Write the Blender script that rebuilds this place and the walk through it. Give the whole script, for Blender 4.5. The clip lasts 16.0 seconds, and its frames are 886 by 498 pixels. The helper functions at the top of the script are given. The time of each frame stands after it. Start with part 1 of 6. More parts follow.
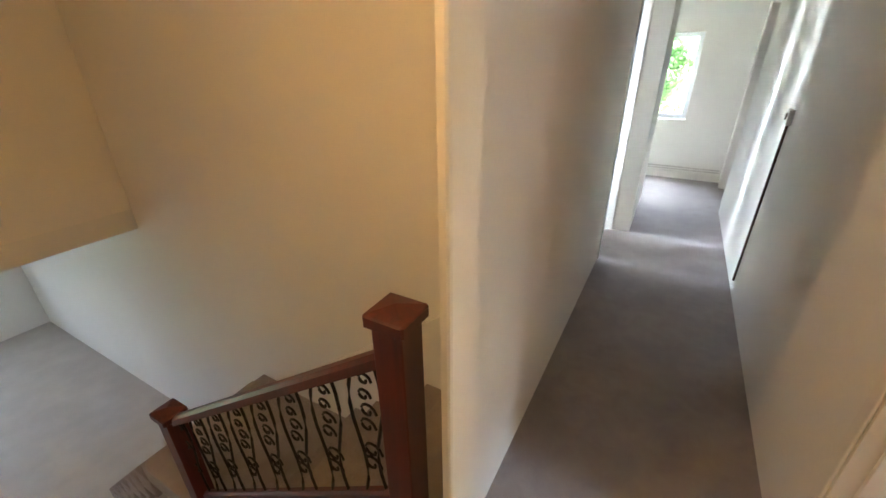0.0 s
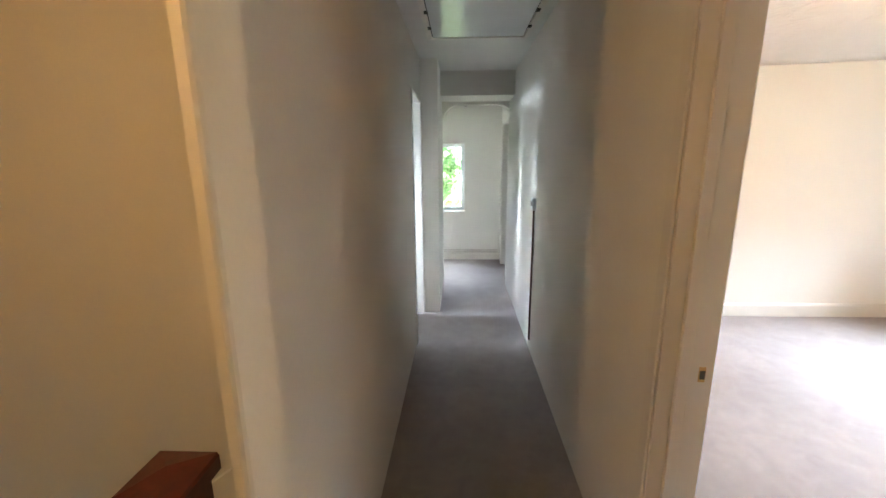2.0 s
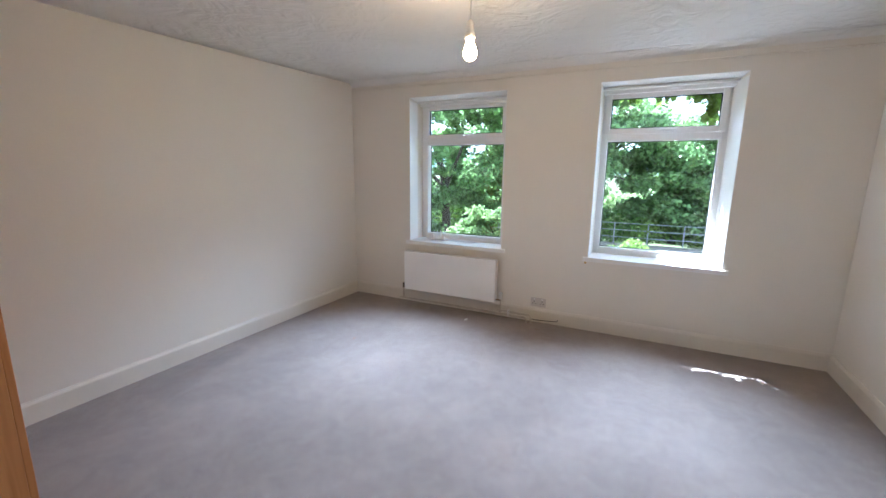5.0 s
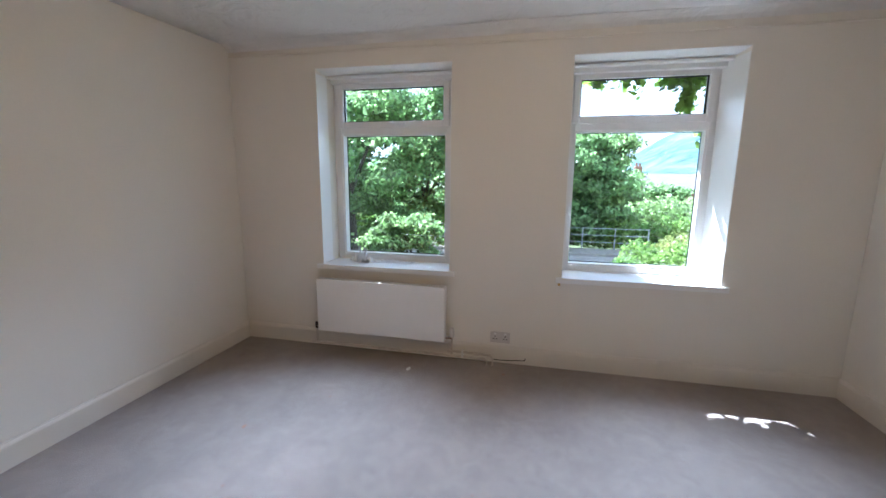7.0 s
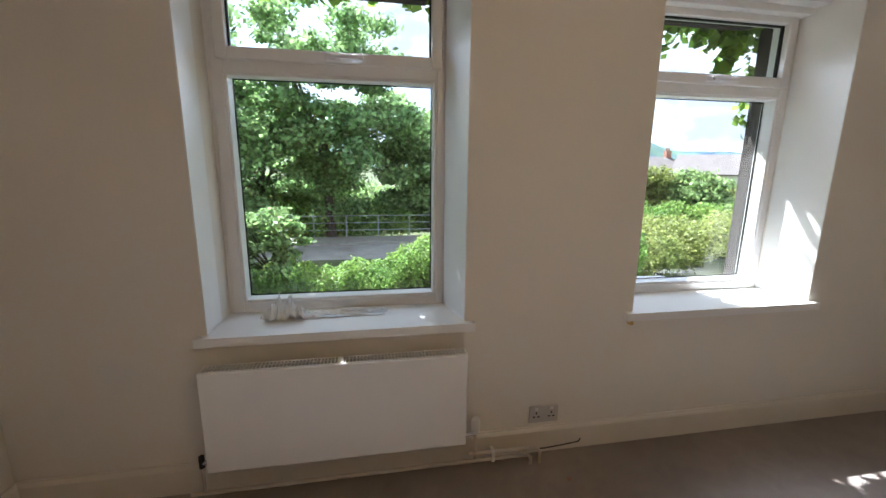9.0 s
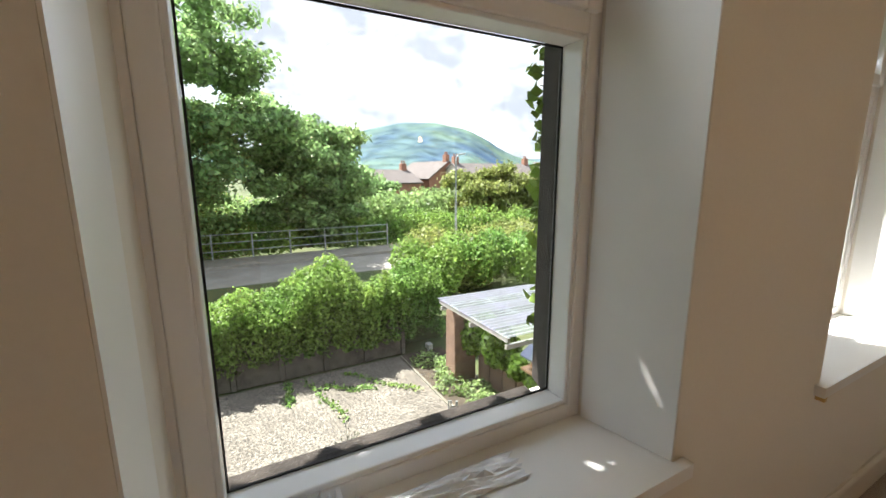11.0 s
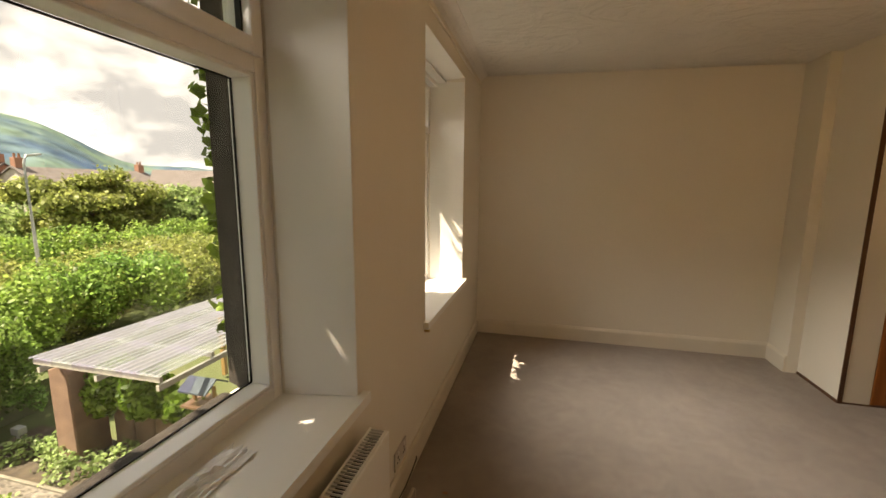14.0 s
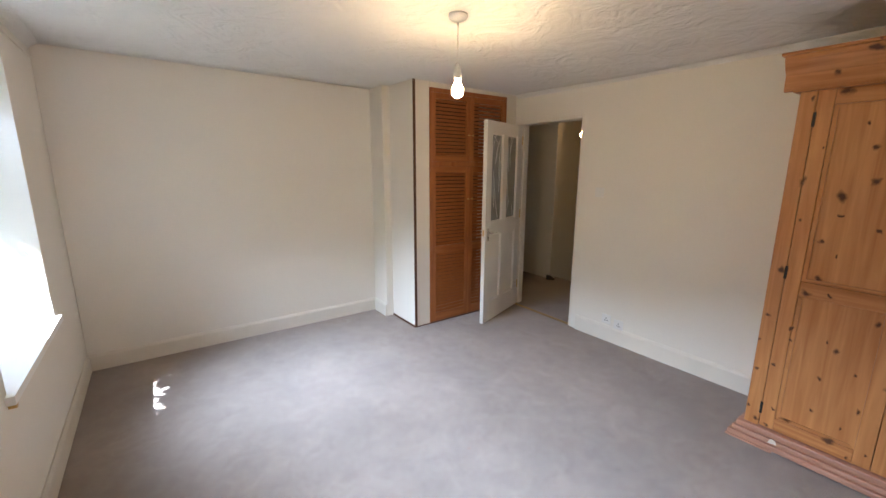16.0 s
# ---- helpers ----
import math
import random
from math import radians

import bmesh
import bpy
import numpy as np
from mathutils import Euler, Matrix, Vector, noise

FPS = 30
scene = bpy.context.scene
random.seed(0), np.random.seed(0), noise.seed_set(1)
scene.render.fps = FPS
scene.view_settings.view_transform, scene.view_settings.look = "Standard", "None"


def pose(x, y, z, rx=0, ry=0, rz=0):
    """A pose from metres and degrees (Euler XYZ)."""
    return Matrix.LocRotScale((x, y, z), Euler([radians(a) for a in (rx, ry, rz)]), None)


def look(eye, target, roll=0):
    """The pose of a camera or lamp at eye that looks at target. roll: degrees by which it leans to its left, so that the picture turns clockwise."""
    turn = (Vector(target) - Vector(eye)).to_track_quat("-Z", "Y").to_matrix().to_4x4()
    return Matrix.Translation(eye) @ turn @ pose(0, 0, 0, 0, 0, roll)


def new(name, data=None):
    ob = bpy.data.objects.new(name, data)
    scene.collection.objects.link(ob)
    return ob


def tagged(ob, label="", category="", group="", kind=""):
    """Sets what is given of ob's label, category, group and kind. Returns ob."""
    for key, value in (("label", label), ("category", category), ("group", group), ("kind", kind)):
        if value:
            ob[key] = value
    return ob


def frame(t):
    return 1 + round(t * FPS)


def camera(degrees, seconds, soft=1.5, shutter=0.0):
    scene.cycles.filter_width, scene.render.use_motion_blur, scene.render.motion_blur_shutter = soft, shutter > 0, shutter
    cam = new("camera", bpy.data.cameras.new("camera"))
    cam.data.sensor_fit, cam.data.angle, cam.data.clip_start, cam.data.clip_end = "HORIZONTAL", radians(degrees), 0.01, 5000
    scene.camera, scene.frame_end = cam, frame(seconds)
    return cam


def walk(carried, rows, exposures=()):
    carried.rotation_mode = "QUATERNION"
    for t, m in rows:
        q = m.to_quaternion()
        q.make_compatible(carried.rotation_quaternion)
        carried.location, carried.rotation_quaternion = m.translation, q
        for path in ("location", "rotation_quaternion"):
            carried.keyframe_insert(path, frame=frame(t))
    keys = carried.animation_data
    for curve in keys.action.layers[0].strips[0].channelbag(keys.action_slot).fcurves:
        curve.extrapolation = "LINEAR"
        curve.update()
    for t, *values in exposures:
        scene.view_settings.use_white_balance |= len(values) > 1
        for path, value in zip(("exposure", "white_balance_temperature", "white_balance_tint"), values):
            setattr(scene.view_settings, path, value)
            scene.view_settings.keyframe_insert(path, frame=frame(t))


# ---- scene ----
cam = camera(95.4, 16.0)
PATH = [
    (0, (-0.085, 0.225, 1.554), (-0.972, 1.792, 0.684), -0.7),
    (0.5, (-0.077, 0.221, 1.613), (-0.634, 2.032, 0.973), -0.6),
    (1, (-0.078, 0.251, 1.612), (-0.408, 2.168, 1.148), -0.6),
    (1.5, (-0.074, 0.271, 1.58), (-0.268, 2.214, 1.147), -0.5),
    (2, (-0.074, 0.299, 1.534), (-0.158, 2.25, 1.1), -0.5),
    (2.5, (0.01, 0.414, 1.423), (0.133, 2.363, 0.991), -0.1),
    (3, (0.186, 0.614, 1.343), (0.907, 2.43, 0.914), 0.1),
    (3.5, (0.342, 0.744, 1.334), (1.548, 2.277, 0.891), 0.3),
    (4, (0.469, 0.869, 1.375), (2.001, 2.075, 0.931), -0.1),
    (6.3, (1.137, 1.559, 1.464), (2.978, 2.25, 1.103), 0.4),
    (6.5, (1.237, 1.606, 1.476), (3.096, 2.24, 1.101), 0.2),
    (7, (1.551, 1.796, 1.367), (3.475, 2.224, 1.023), 0.5),
    (7.5, (1.884, 2.025, 1.341), (3.841, 2.223, 0.981), 0.4),
    (8, (2.208, 2.288, 1.34), (4.174, 2.264, 0.975), 0.4),
    (8.5, (2.536, 2.548, 1.351), (4.487, 2.323, 0.974), 0.4),
    (9, (2.832, 2.785, 1.344), (4.761, 2.435, 0.946), 0.6),
    (9.2, (2.945, 2.88, 1.337), (4.867, 2.487, 0.948), 0.5),
    (11.3, (4.031, 3.337, 1.399), (5.719, 2.327, 1.041), -0.1),
    (11.5, (4.065, 3.357, 1.415), (5.726, 2.301, 1.058), -0.0),
    (12, (4.111, 3.363, 1.433), (5.729, 2.243, 1.078), 0.2),
    (12.5, (4.123, 3.364, 1.445), (5.726, 2.218, 1.106), 0.2),
    (13, (4.067, 3.37, 1.432), (5.627, 2.162, 1.107), -0.0),
    (13.5, (3.942, 3.438, 1.39), (5.197, 1.914, 1.068), -0.2),
    (14, (3.871, 3.564, 1.389), (4.344, 1.645, 1.084), 0.4),
    (14.5, (3.85, 3.666, 1.46), (3.441, 1.743, 1.094), 0.4),
    (15, (3.866, 3.716, 1.506), (3.012, 1.953, 1.104), 0.2),
    (15.5, (3.868, 3.746, 1.564), (2.828, 2.088, 1.154), 0.2),
    (16, (3.892, 3.746, 1.573), (2.754, 2.152, 1.166), 0.2),
]
walk(cam, [(t, look(eye, target, roll)) for t, eye, target, roll in PATH],
     exposures=[(0.0, 5.25, 5300, 10), (0.6, 5.05, 5300, 10), (1.2, 4.85, 5350, 10), (2.0, 4.7, 5350, 10), (2.8, 4.15, 5250, 10), (4.0, 3.5, 5000, 10), (6.5, 3.0, 4800, 10),
                (7.5, 2.7, 5000, 10), (9.0, 2.4, 5500, 10), (12.5, 1.9, 6600, 10), (13.5, 1.75, 7300, 11), (14.0, 1.9, 8600, 13), (14.5, 2.5, 8300, 12), (15.0, 2.9, 5900, 11), (16.0, 3.3, 5250, 10)])

# ---------------------------------------------------------------- world and sun
SUN_AZ, SUN_EL = 33.0, 57.0          # from +x towards +y, above the horizon
world = bpy.data.worlds.new("sky")
scene.world = world
world.use_nodes = True
wn, wl = world.node_tree.nodes, world.node_tree.links
wn.clear()
w_out = wn.new("ShaderNodeOutputWorld")
w_bg = wn.new("ShaderNodeBackground")
w_sky = wn.new("ShaderNodeTexSky")
w_sky.sky_type = "NISHITA"
w_sky.sun_disc = False
w_sky.sun_elevation = radians(SUN_EL)
w_sky.sun_rotation = radians(90 - SUN_AZ)
w_co = wn.new("ShaderNodeTexCoord")
w_map = wn.new("ShaderNodeMapping")
w_map.inputs["Scale"].default_value = (3.0, 3.0, 5.5)
w_noise = wn.new("ShaderNodeTexNoise")
w_noise.inputs["Scale"].default_value = 2.1
w_noise.inputs["Detail"].default_value = 7
w_noise.inputs["Roughness"].default_value = 0.6
w_ramp = wn.new("ShaderNodeValToRGB")
w_ramp.color_ramp.elements[0].position, w_ramp.color_ramp.elements[1].position = 0.34, 0.46
w_shade = wn.new("ShaderNodeValToRGB")
w_shade.color_ramp.elements[0].position, w_shade.color_ramp.elements[1].position = 0.40, 0.60
w_shade.color_ramp.elements[0].color = (3.1, 3.15, 3.25, 1)
w_shade.color_ramp.elements[1].color = (1.4, 1.47, 1.62, 1)
w_mix = wn.new("ShaderNodeMix")
w_mix.data_type = "RGBA"
wl.new(w_co.outputs["Generated"], w_map.inputs["Vector"])
wl.new(w_map.outputs["Vector"], w_noise.inputs["Vector"])
wl.new(w_noise.outputs["Fac"], w_ramp.inputs["Fac"])
wl.new(w_noise.outputs["Fac"], w_shade.inputs["Fac"])
wl.new(w_ramp.outputs["Color"], w_mix.inputs["Factor"])
wl.new(w_sky.outputs["Color"], w_mix.inputs["A"])
wl.new(w_shade.outputs["Color"], w_mix.inputs["B"])
wl.new(w_mix.outputs["Result"], w_bg.inputs["Color"])
w_bg.inputs["Strength"].default_value = 0.15
wl.new(w_bg.outputs["Background"], w_out.inputs["Surface"])

sun = new("sun", bpy.data.lights.new("sun", "SUN"))
sun.data.energy = 5.0
sun.data.angle = radians(0.5)
sun.data.color = (1.0, 0.95, 0.86)
ca, sa, ce, se = math.cos(radians(SUN_AZ)), math.sin(radians(SUN_AZ)), math.cos(radians(SUN_EL)), math.sin(radians(SUN_EL))
sun.matrix_world = look((60 * ca * ce, 60 * sa * ce, 60 * se), (0, 0, 0))

# added area lamps that boost the sky's light through the openings, aimed steeply down
# x, y, z, width, height, heading, tilt from straight down, spread, power
SKY_FILL = [(4.60, 2.90, 1.98, 0.86, 0.34, 90, 42, 60, 2.2), (4.60, 1.074, 1.98, 0.86, 0.34, 90, 42, 60, 2.2),
            (-0.28, 6.60, 1.60, 0.48, 0.25, 180, 36, 62, 0.4), (-2.60, 3.80, 1.75, 0.8, 0.75, -90, 68, 64, 9.0),
            # lower hall lamp, added at an opening that stays out of view
            (-8.93, -1.0, -1.1, 0.9, 1.6, -90, 32, 66, 0.16)]
for x, y, z, w, h, turn, tilt, spread, power in SKY_FILL:
    lamp = new("sky_fill_lamp", bpy.data.lights.new("sky_fill_lamp", "AREA"))
    lamp.data.shape, lamp.data.size, lamp.data.size_y, lamp.data.spread = "RECTANGLE", w, h, radians(spread)
    lamp.data.energy, lamp.data.color = power, (0.93, 0.97, 1.0)
    lamp.matrix_world = pose(x, y, z, tilt, 0, turn)


# ---------------------------------------------------------------- materials
def material(name, color, rough=0.6, metal=0.0, vary=0.06, scale=8.0, bump=0.0, bump_scale=60.0, fine=0.0, fine_scale=200.0,
             color2=None, spec=0.5, stretch=None, random_tint=0.0, coat=0.0, emit=None, strength=0.0):
    m = bpy.data.materials.new(name)
    m.use_nodes = True
    n, l = m.node_tree.nodes, m.node_tree.links
    b = n["Principled BSDF"]
    b.inputs["Roughness"].default_value = rough
    b.inputs["Metallic"].default_value = metal
    b.inputs["Specular IOR Level"].default_value = spec
    b.inputs["Coat Weight"].default_value = coat
    co = n.new("ShaderNodeTexCoord")
    mp = n.new("ShaderNodeMapping")
    l.new(co.outputs["Object"], mp.inputs["Vector"])
    if stretch:
        mp.inputs["Scale"].default_value = stretch
    n1 = n.new("ShaderNodeTexNoise")
    n1.inputs["Scale"].default_value = scale
    n1.inputs["Detail"].default_value = 5
    l.new(mp.outputs["Vector"], n1.inputs["Vector"])
    n2 = n.new("ShaderNodeTexNoise")
    n2.inputs["Scale"].default_value = fine_scale
    n2.inputs["Detail"].default_value = 3
    l.new(mp.outputs["Vector"], n2.inputs["Vector"])
    mix = n.new("ShaderNodeMix")
    mix.data_type = "RGBA"
    c2 = color2 or tuple(c * (1 - vary) for c in color)
    mix.inputs["A"].default_value = (*color, 1)
    mix.inputs["B"].default_value = (*c2, 1)
    rng = n.new("ShaderNodeMapRange")
    rng.inputs["From Min"].default_value, rng.inputs["From Max"].default_value = 0.32, 0.68
    l.new(n1.outputs["Fac"], rng.inputs["Value"])
    l.new(rng.outputs["Result"], mix.inputs["Factor"])
    last = mix.outputs["Result"]
    if fine:
        hsv = n.new("ShaderNodeHueSaturation")
        mr = n.new("ShaderNodeMapRange")
        mr.inputs["From Min"].default_value, mr.inputs["From Max"].default_value = 0.25, 0.75
        mr.inputs["To Min"].default_value, mr.inputs["To Max"].default_value = 1 - fine, 1 + fine
        l.new(n2.outputs["Fac"], mr.inputs["Value"])
        l.new(mr.outputs["Result"], hsv.inputs["Value"])
        l.new(last, hsv.inputs["Color"])
        last = hsv.outputs["Color"]
    if random_tint:
        g = n.new("ShaderNodeNewGeometry")
        h2 = n.new("ShaderNodeHueSaturation")
        m2 = n.new("ShaderNodeMapRange")
        m2.inputs["To Min"].default_value, m2.inputs["To Max"].default_value = 1 - random_tint, 1 + random_tint
        l.new(g.outputs["Random Per Island"], m2.inputs["Value"])
        l.new(m2.outputs["Result"], h2.inputs["Value"])
        l.new(last, h2.inputs["Color"])
        last = h2.outputs["Color"]
    l.new(last, b.inputs["Base Color"])
    if bump:
        n3 = n.new("ShaderNodeTexNoise")
        n3.inputs["Scale"].default_value = bump_scale
        n3.inputs["Detail"].default_value = 4
        l.new(mp.outputs["Vector"], n3.inputs["Vector"])
        bp = n.new("ShaderNodeBump")
        bp.inputs["Strength"].default_value = bump
        bp.inputs["Distance"].default_value = 0.01
        l.new(n3.outputs["Fac"], bp.inputs["Height"])
        l.new(bp.outputs["Normal"], b.inputs["Normal"])
    if emit:
        b.inputs["Emission Color"].default_value = (*emit, 1)
        b.inputs["Emission Strength"].default_value = strength
    return m


def glass_material(name, tint=(1, 1, 1), rough=0.0, gloss_ior=1.5, frost=0.0):
    m = bpy.data.materials.new(name)
    m.use_nodes = True
    n, l = m.node_tree.nodes, m.node_tree.links
    n.clear()
    out = n.new("ShaderNodeOutputMaterial")
    tr = n.new("ShaderNodeBsdfTransparent")
    tr.inputs["Color"].default_value = (*tint, 1)
    gl = n.new("ShaderNodeBsdfGlossy")
    gl.inputs["Roughness"].default_value = rough
    lw = n.new("ShaderNodeLayerWeight")
    pw = n.new("ShaderNodeMath")
    pw.operation = "POWER"
    pw.inputs[1].default_value = 4.0
    l.new(lw.outputs["Facing"], pw.inputs[0])
    fr = n.new("ShaderNodeMapRange")
    fr.inputs["To Min"].default_value = ((gloss_ior - 1) / (gloss_ior + 1)) ** 2
    fr.inputs["To Max"].default_value = 0.8
    l.new(pw.outputs["Value"], fr.inputs["Value"])
    mx = n.new("ShaderNodeMixShader")
    l.new(fr.outputs["Result"], mx.inputs["Fac"])
    l.new(gl.outputs["BSDF"], mx.inputs[2])
    if frost:
        rf = n.new("ShaderNodeBsdfTranslucent")
        rf.inputs["Color"].default_value = (0.75, 0.78, 0.76, 1)
        no = n.new("ShaderNodeTexNoise")
        no.inputs["Scale"].default_value = 35
        mr = n.new("ShaderNodeMapRange")
        mr.inputs["To Min"].default_value, mr.inputs["To Max"].default_value = frost * 0.6, frost
        l.new(no.outputs["Fac"], mr.inputs["Value"])
        m2 = n.new("ShaderNodeMixShader")
        l.new(mr.outputs["Result"], m2.inputs["Fac"])
        l.new(tr.outputs["BSDF"], m2.inputs[1])
        df = n.new("ShaderNodeBsdfDiffuse")
        df.inputs["Color"].default_value = (0.80, 0.83, 0.81, 1)
        m3 = n.new("ShaderNodeMixShader")
        l.new(rf.outputs["BSDF"], m3.inputs[1])
        l.new(df.outputs["BSDF"], m3.inputs[2])
        l.new(m3.outputs["Shader"], m2.inputs[2])
        l.new(m2.outputs["Shader"], mx.inputs[1])
    else:
        l.new(tr.outputs["BSDF"], mx.inputs[1])
    l.new(mx.outputs["Shader"], out.inputs["Surface"])
    return m


def leaf_material(name, color, color2):
    m = material(name, color, rough=0.5, color2=color2, scale=0.6, random_tint=0.6, spec=0.3)
    n, l = m.node_tree.nodes, m.node_tree.links
    b = n["Principled BSDF"]
    src = b.inputs["Base Color"].links[0].from_socket
    tl = n.new("ShaderNodeBsdfTranslucent")
    l.new(src, tl.inputs["Color"])
    mx = n.new("ShaderNodeMixShader")
    mx.inputs["Fac"].default_value = 0.5
    l.new(b.outputs["BSDF"], mx.inputs[1])
    l.new(tl.outputs["BSDF"], mx.inputs[2])
    l.new(mx.outputs["Shader"], n["Material Output"].inputs["Surface"])
    return m


def carpet_material():
    m = material("carpet", (0.39, 0.33, 0.29), rough=0.95, color2=(0.31, 0.262, 0.232), scale=1.6, fine=0.22, fine_scale=260,
                 bump=0.9, bump_scale=320, spec=0.15)
    b = m.node_tree.nodes["Principled BSDF"]
    n, l = m.node_tree.nodes, m.node_tree.links
    src = b.inputs["Base Color"].links[0].from_socket
    co = n.new("ShaderNodeTexCoord")
    pile = n.new("ShaderNodeTexNoise")
    pile.inputs["Scale"].default_value = 9.0
    pile.inputs["Detail"].default_value = 6
    pile.inputs["Roughness"].default_value = 0.65
    pile.inputs["Distortion"].default_value = 0.8
    l.new(co.outputs["Object"], pile.inputs["Vector"])
    mr = n.new("ShaderNodeMapRange")
    mr.inputs["From Min"].default_value, mr.inputs["From Max"].default_value = 0.36, 0.66
    mr.inputs["To Min"].default_value, mr.inputs["To Max"].default_value = 0.91, 1.08
    l.new(pile.outputs["Fac"], mr.inputs["Value"])
    marks = n.new("ShaderNodeHueSaturation")
    l.new(src, marks.inputs["Color"])
    l.new(mr.outputs["Result"], marks.inputs["Value"])
    l.new(marks.outputs["Color"], b.inputs["Base Color"])
    b.inputs["Sheen Weight"].default_value = 0.25
    b.inputs["Sheen Roughness"].default_value = 0.5
    return m


def artex_material():
    """White textured ceiling paint with swirled ridges."""
    m = material("textured_ceiling_paint", (0.80, 0.79, 0.76), rough=0.75, vary=0.05, scale=1.5, spec=0.2)
    n, l = m.node_tree.nodes, m.node_tree.links
    b = n["Principled BSDF"]
    co = n.new("ShaderNodeTexCoord")
    nz = n.new("ShaderNodeTexNoise")
    nz.inputs["Scale"].default_value = 4.2
    nz.inputs["Detail"].default_value = 2
    nz.inputs["Distortion"].default_value = 2.2
    l.new(co.outputs["Object"], nz.inputs["Vector"])
    wv = n.new("ShaderNodeTexNoise")
    wv.inputs["Scale"].default_value = 26
    wv.inputs["Detail"].default_value = 4
    wv.inputs["Distortion"].default_value = 1.2
    l.new(co.outputs["Object"], wv.inputs["Vector"])
    ad = n.new("ShaderNodeMath")
    ad.operation = "MULTIPLY_ADD"
    ad.inputs[1].default_value = 0.22
    l.new(wv.outputs["Fac"], ad.inputs[0])
    l.new(nz.outputs["Fac"], ad.inputs[2])
    bp = n.new("ShaderNodeBump")
    bp.inputs["Strength"].default_value = 0.55
    bp.inputs["Distance"].default_value = 0.035
    l.new(ad.outputs["Value"], bp.inputs["Height"])
    l.new(bp.outputs["Normal"], b.inputs["Normal"])
    return m


def pine_material(name, light, dark, knot=(0.075, 0.022, 0.008), grain_axis=2, knots=True):
    m = bpy.data.materials.new(name)
    m.use_nodes = True
    n, l = m.node_tree.nodes, m.node_tree.links
    b = n["Principled BSDF"]
    b.inputs["Roughness"].default_value = 0.42
    co = n.new("ShaderNodeTexCoord")
    mp = n.new("ShaderNodeMapping")
    sc = [14.0, 14.0, 14.0]
    sc[grain_axis] = 0.9
    mp.inputs["Scale"].default_value = sc
    l.new(co.outputs["Object"], mp.inputs["Vector"])
    nz = n.new("ShaderNodeTexNoise")
    nz.inputs["Scale"].default_value = 2.2
    nz.inputs["Detail"].default_value = 6
    nz.inputs["Distortion"].default_value = 0.6
    l.new(mp.outputs["Vector"], nz.inputs["Vector"])
    rp = n.new("ShaderNodeValToRGB")
    rp.color_ramp.elements[0].position, rp.color_ramp.elements[1].position = 0.3, 0.7
    rp.color_ramp.elements[0].color = (*dark, 1)
    rp.color_ramp.elements[1].color = (*light, 1)
    l.new(nz.outputs["Fac"], rp.inputs["Fac"])
    last = rp.outputs["Color"]
    if knots:
        m2 = n.new("ShaderNodeMapping")
        s2 = [1.0, 1.0, 1.0]
        s2[grain_axis] = 0.7
        m2.inputs["Scale"].default_value = s2
        wob = n.new("ShaderNodeTexNoise")
        wob.inputs["Scale"].default_value = 16.0
        wob.inputs["Detail"].default_value = 3
        l.new(co.outputs["Object"], wob.inputs["Vector"])
        off = n.new("ShaderNodeVectorMath")
        off.operation = "MULTIPLY_ADD"
        off.inputs[1].default_value = (0.05, 0.05, 0.05)
        l.new(wob.outputs["Color"], off.inputs[0])
        l.new(co.outputs["Object"], off.inputs[2])
        l.new(off.outputs["Vector"], m2.inputs["Vector"])
        vo = n.new("ShaderNodeTexVoronoi")
        vo.inputs["Scale"].default_value = 8.0
        vo.voronoi_dimensions = "2D"
        axes = n.new("ShaderNodeSeparateXYZ")
        l.new(m2.outputs["Vector"], axes.inputs["Vector"])
        across = n.new("ShaderNodeMath")
        across.operation = "ADD"
        l.new(axes.outputs["X"], across.inputs[0])
        l.new(axes.outputs["Y"], across.inputs[1])
        flat = n.new("ShaderNodeCombineXYZ")
        l.new(across.outputs["Value"], flat.inputs["X"])
        l.new(axes.outputs["Z"], flat.inputs["Y"])
        l.new(flat.outputs["Vector"], vo.inputs["Vector"])
        kr = n.new("ShaderNodeValToRGB")
        kr.color_ramp.elements[0].position, kr.color_ramp.elements[1].position = 0.06, 0.165
        kr.color_ramp.elements[0].color, kr.color_ramp.elements[1].color = (1, 1, 1, 1), (0, 0, 0, 1)
        size = n.new("ShaderNodeSeparateColor")
        l.new(vo.outputs["Color"], size.inputs["Color"])
        grow = n.new("ShaderNodeMapRange")
        grow.inputs["From Min"].default_value = 0.25
        grow.inputs["To Min"].default_value, grow.inputs["To Max"].default_value = 2.6, 0.80
        l.new(size.outputs["Red"], grow.inputs["Value"])
        rad = n.new("ShaderNodeMath")
        rad.operation = "MULTIPLY"
        l.new(vo.outputs["Distance"], rad.inputs[0])
        l.new(grow.outputs["Result"], rad.inputs[1])
        l.new(rad.outputs["Value"], kr.inputs["Fac"])
        mk = n.new("ShaderNodeMix")
        mk.data_type = "RGBA"
        mk.inputs["B"].default_value = (*knot, 1)
        l.new(kr.outputs["Color"], mk.inputs["Factor"])
        l.new(last, mk.inputs["A"])
        last = mk.outputs["Result"]
    l.new(last, b.inputs["Base Color"])
    bp = n.new("ShaderNodeBump")
    bp.inputs["Strength"].default_value = 0.12
    bp.inputs["Distance"].default_value = 0.004
    l.new(nz.outputs["Fac"], bp.inputs["Height"])
    l.new(bp.outputs["Normal"], b.inputs["Normal"])
    return m


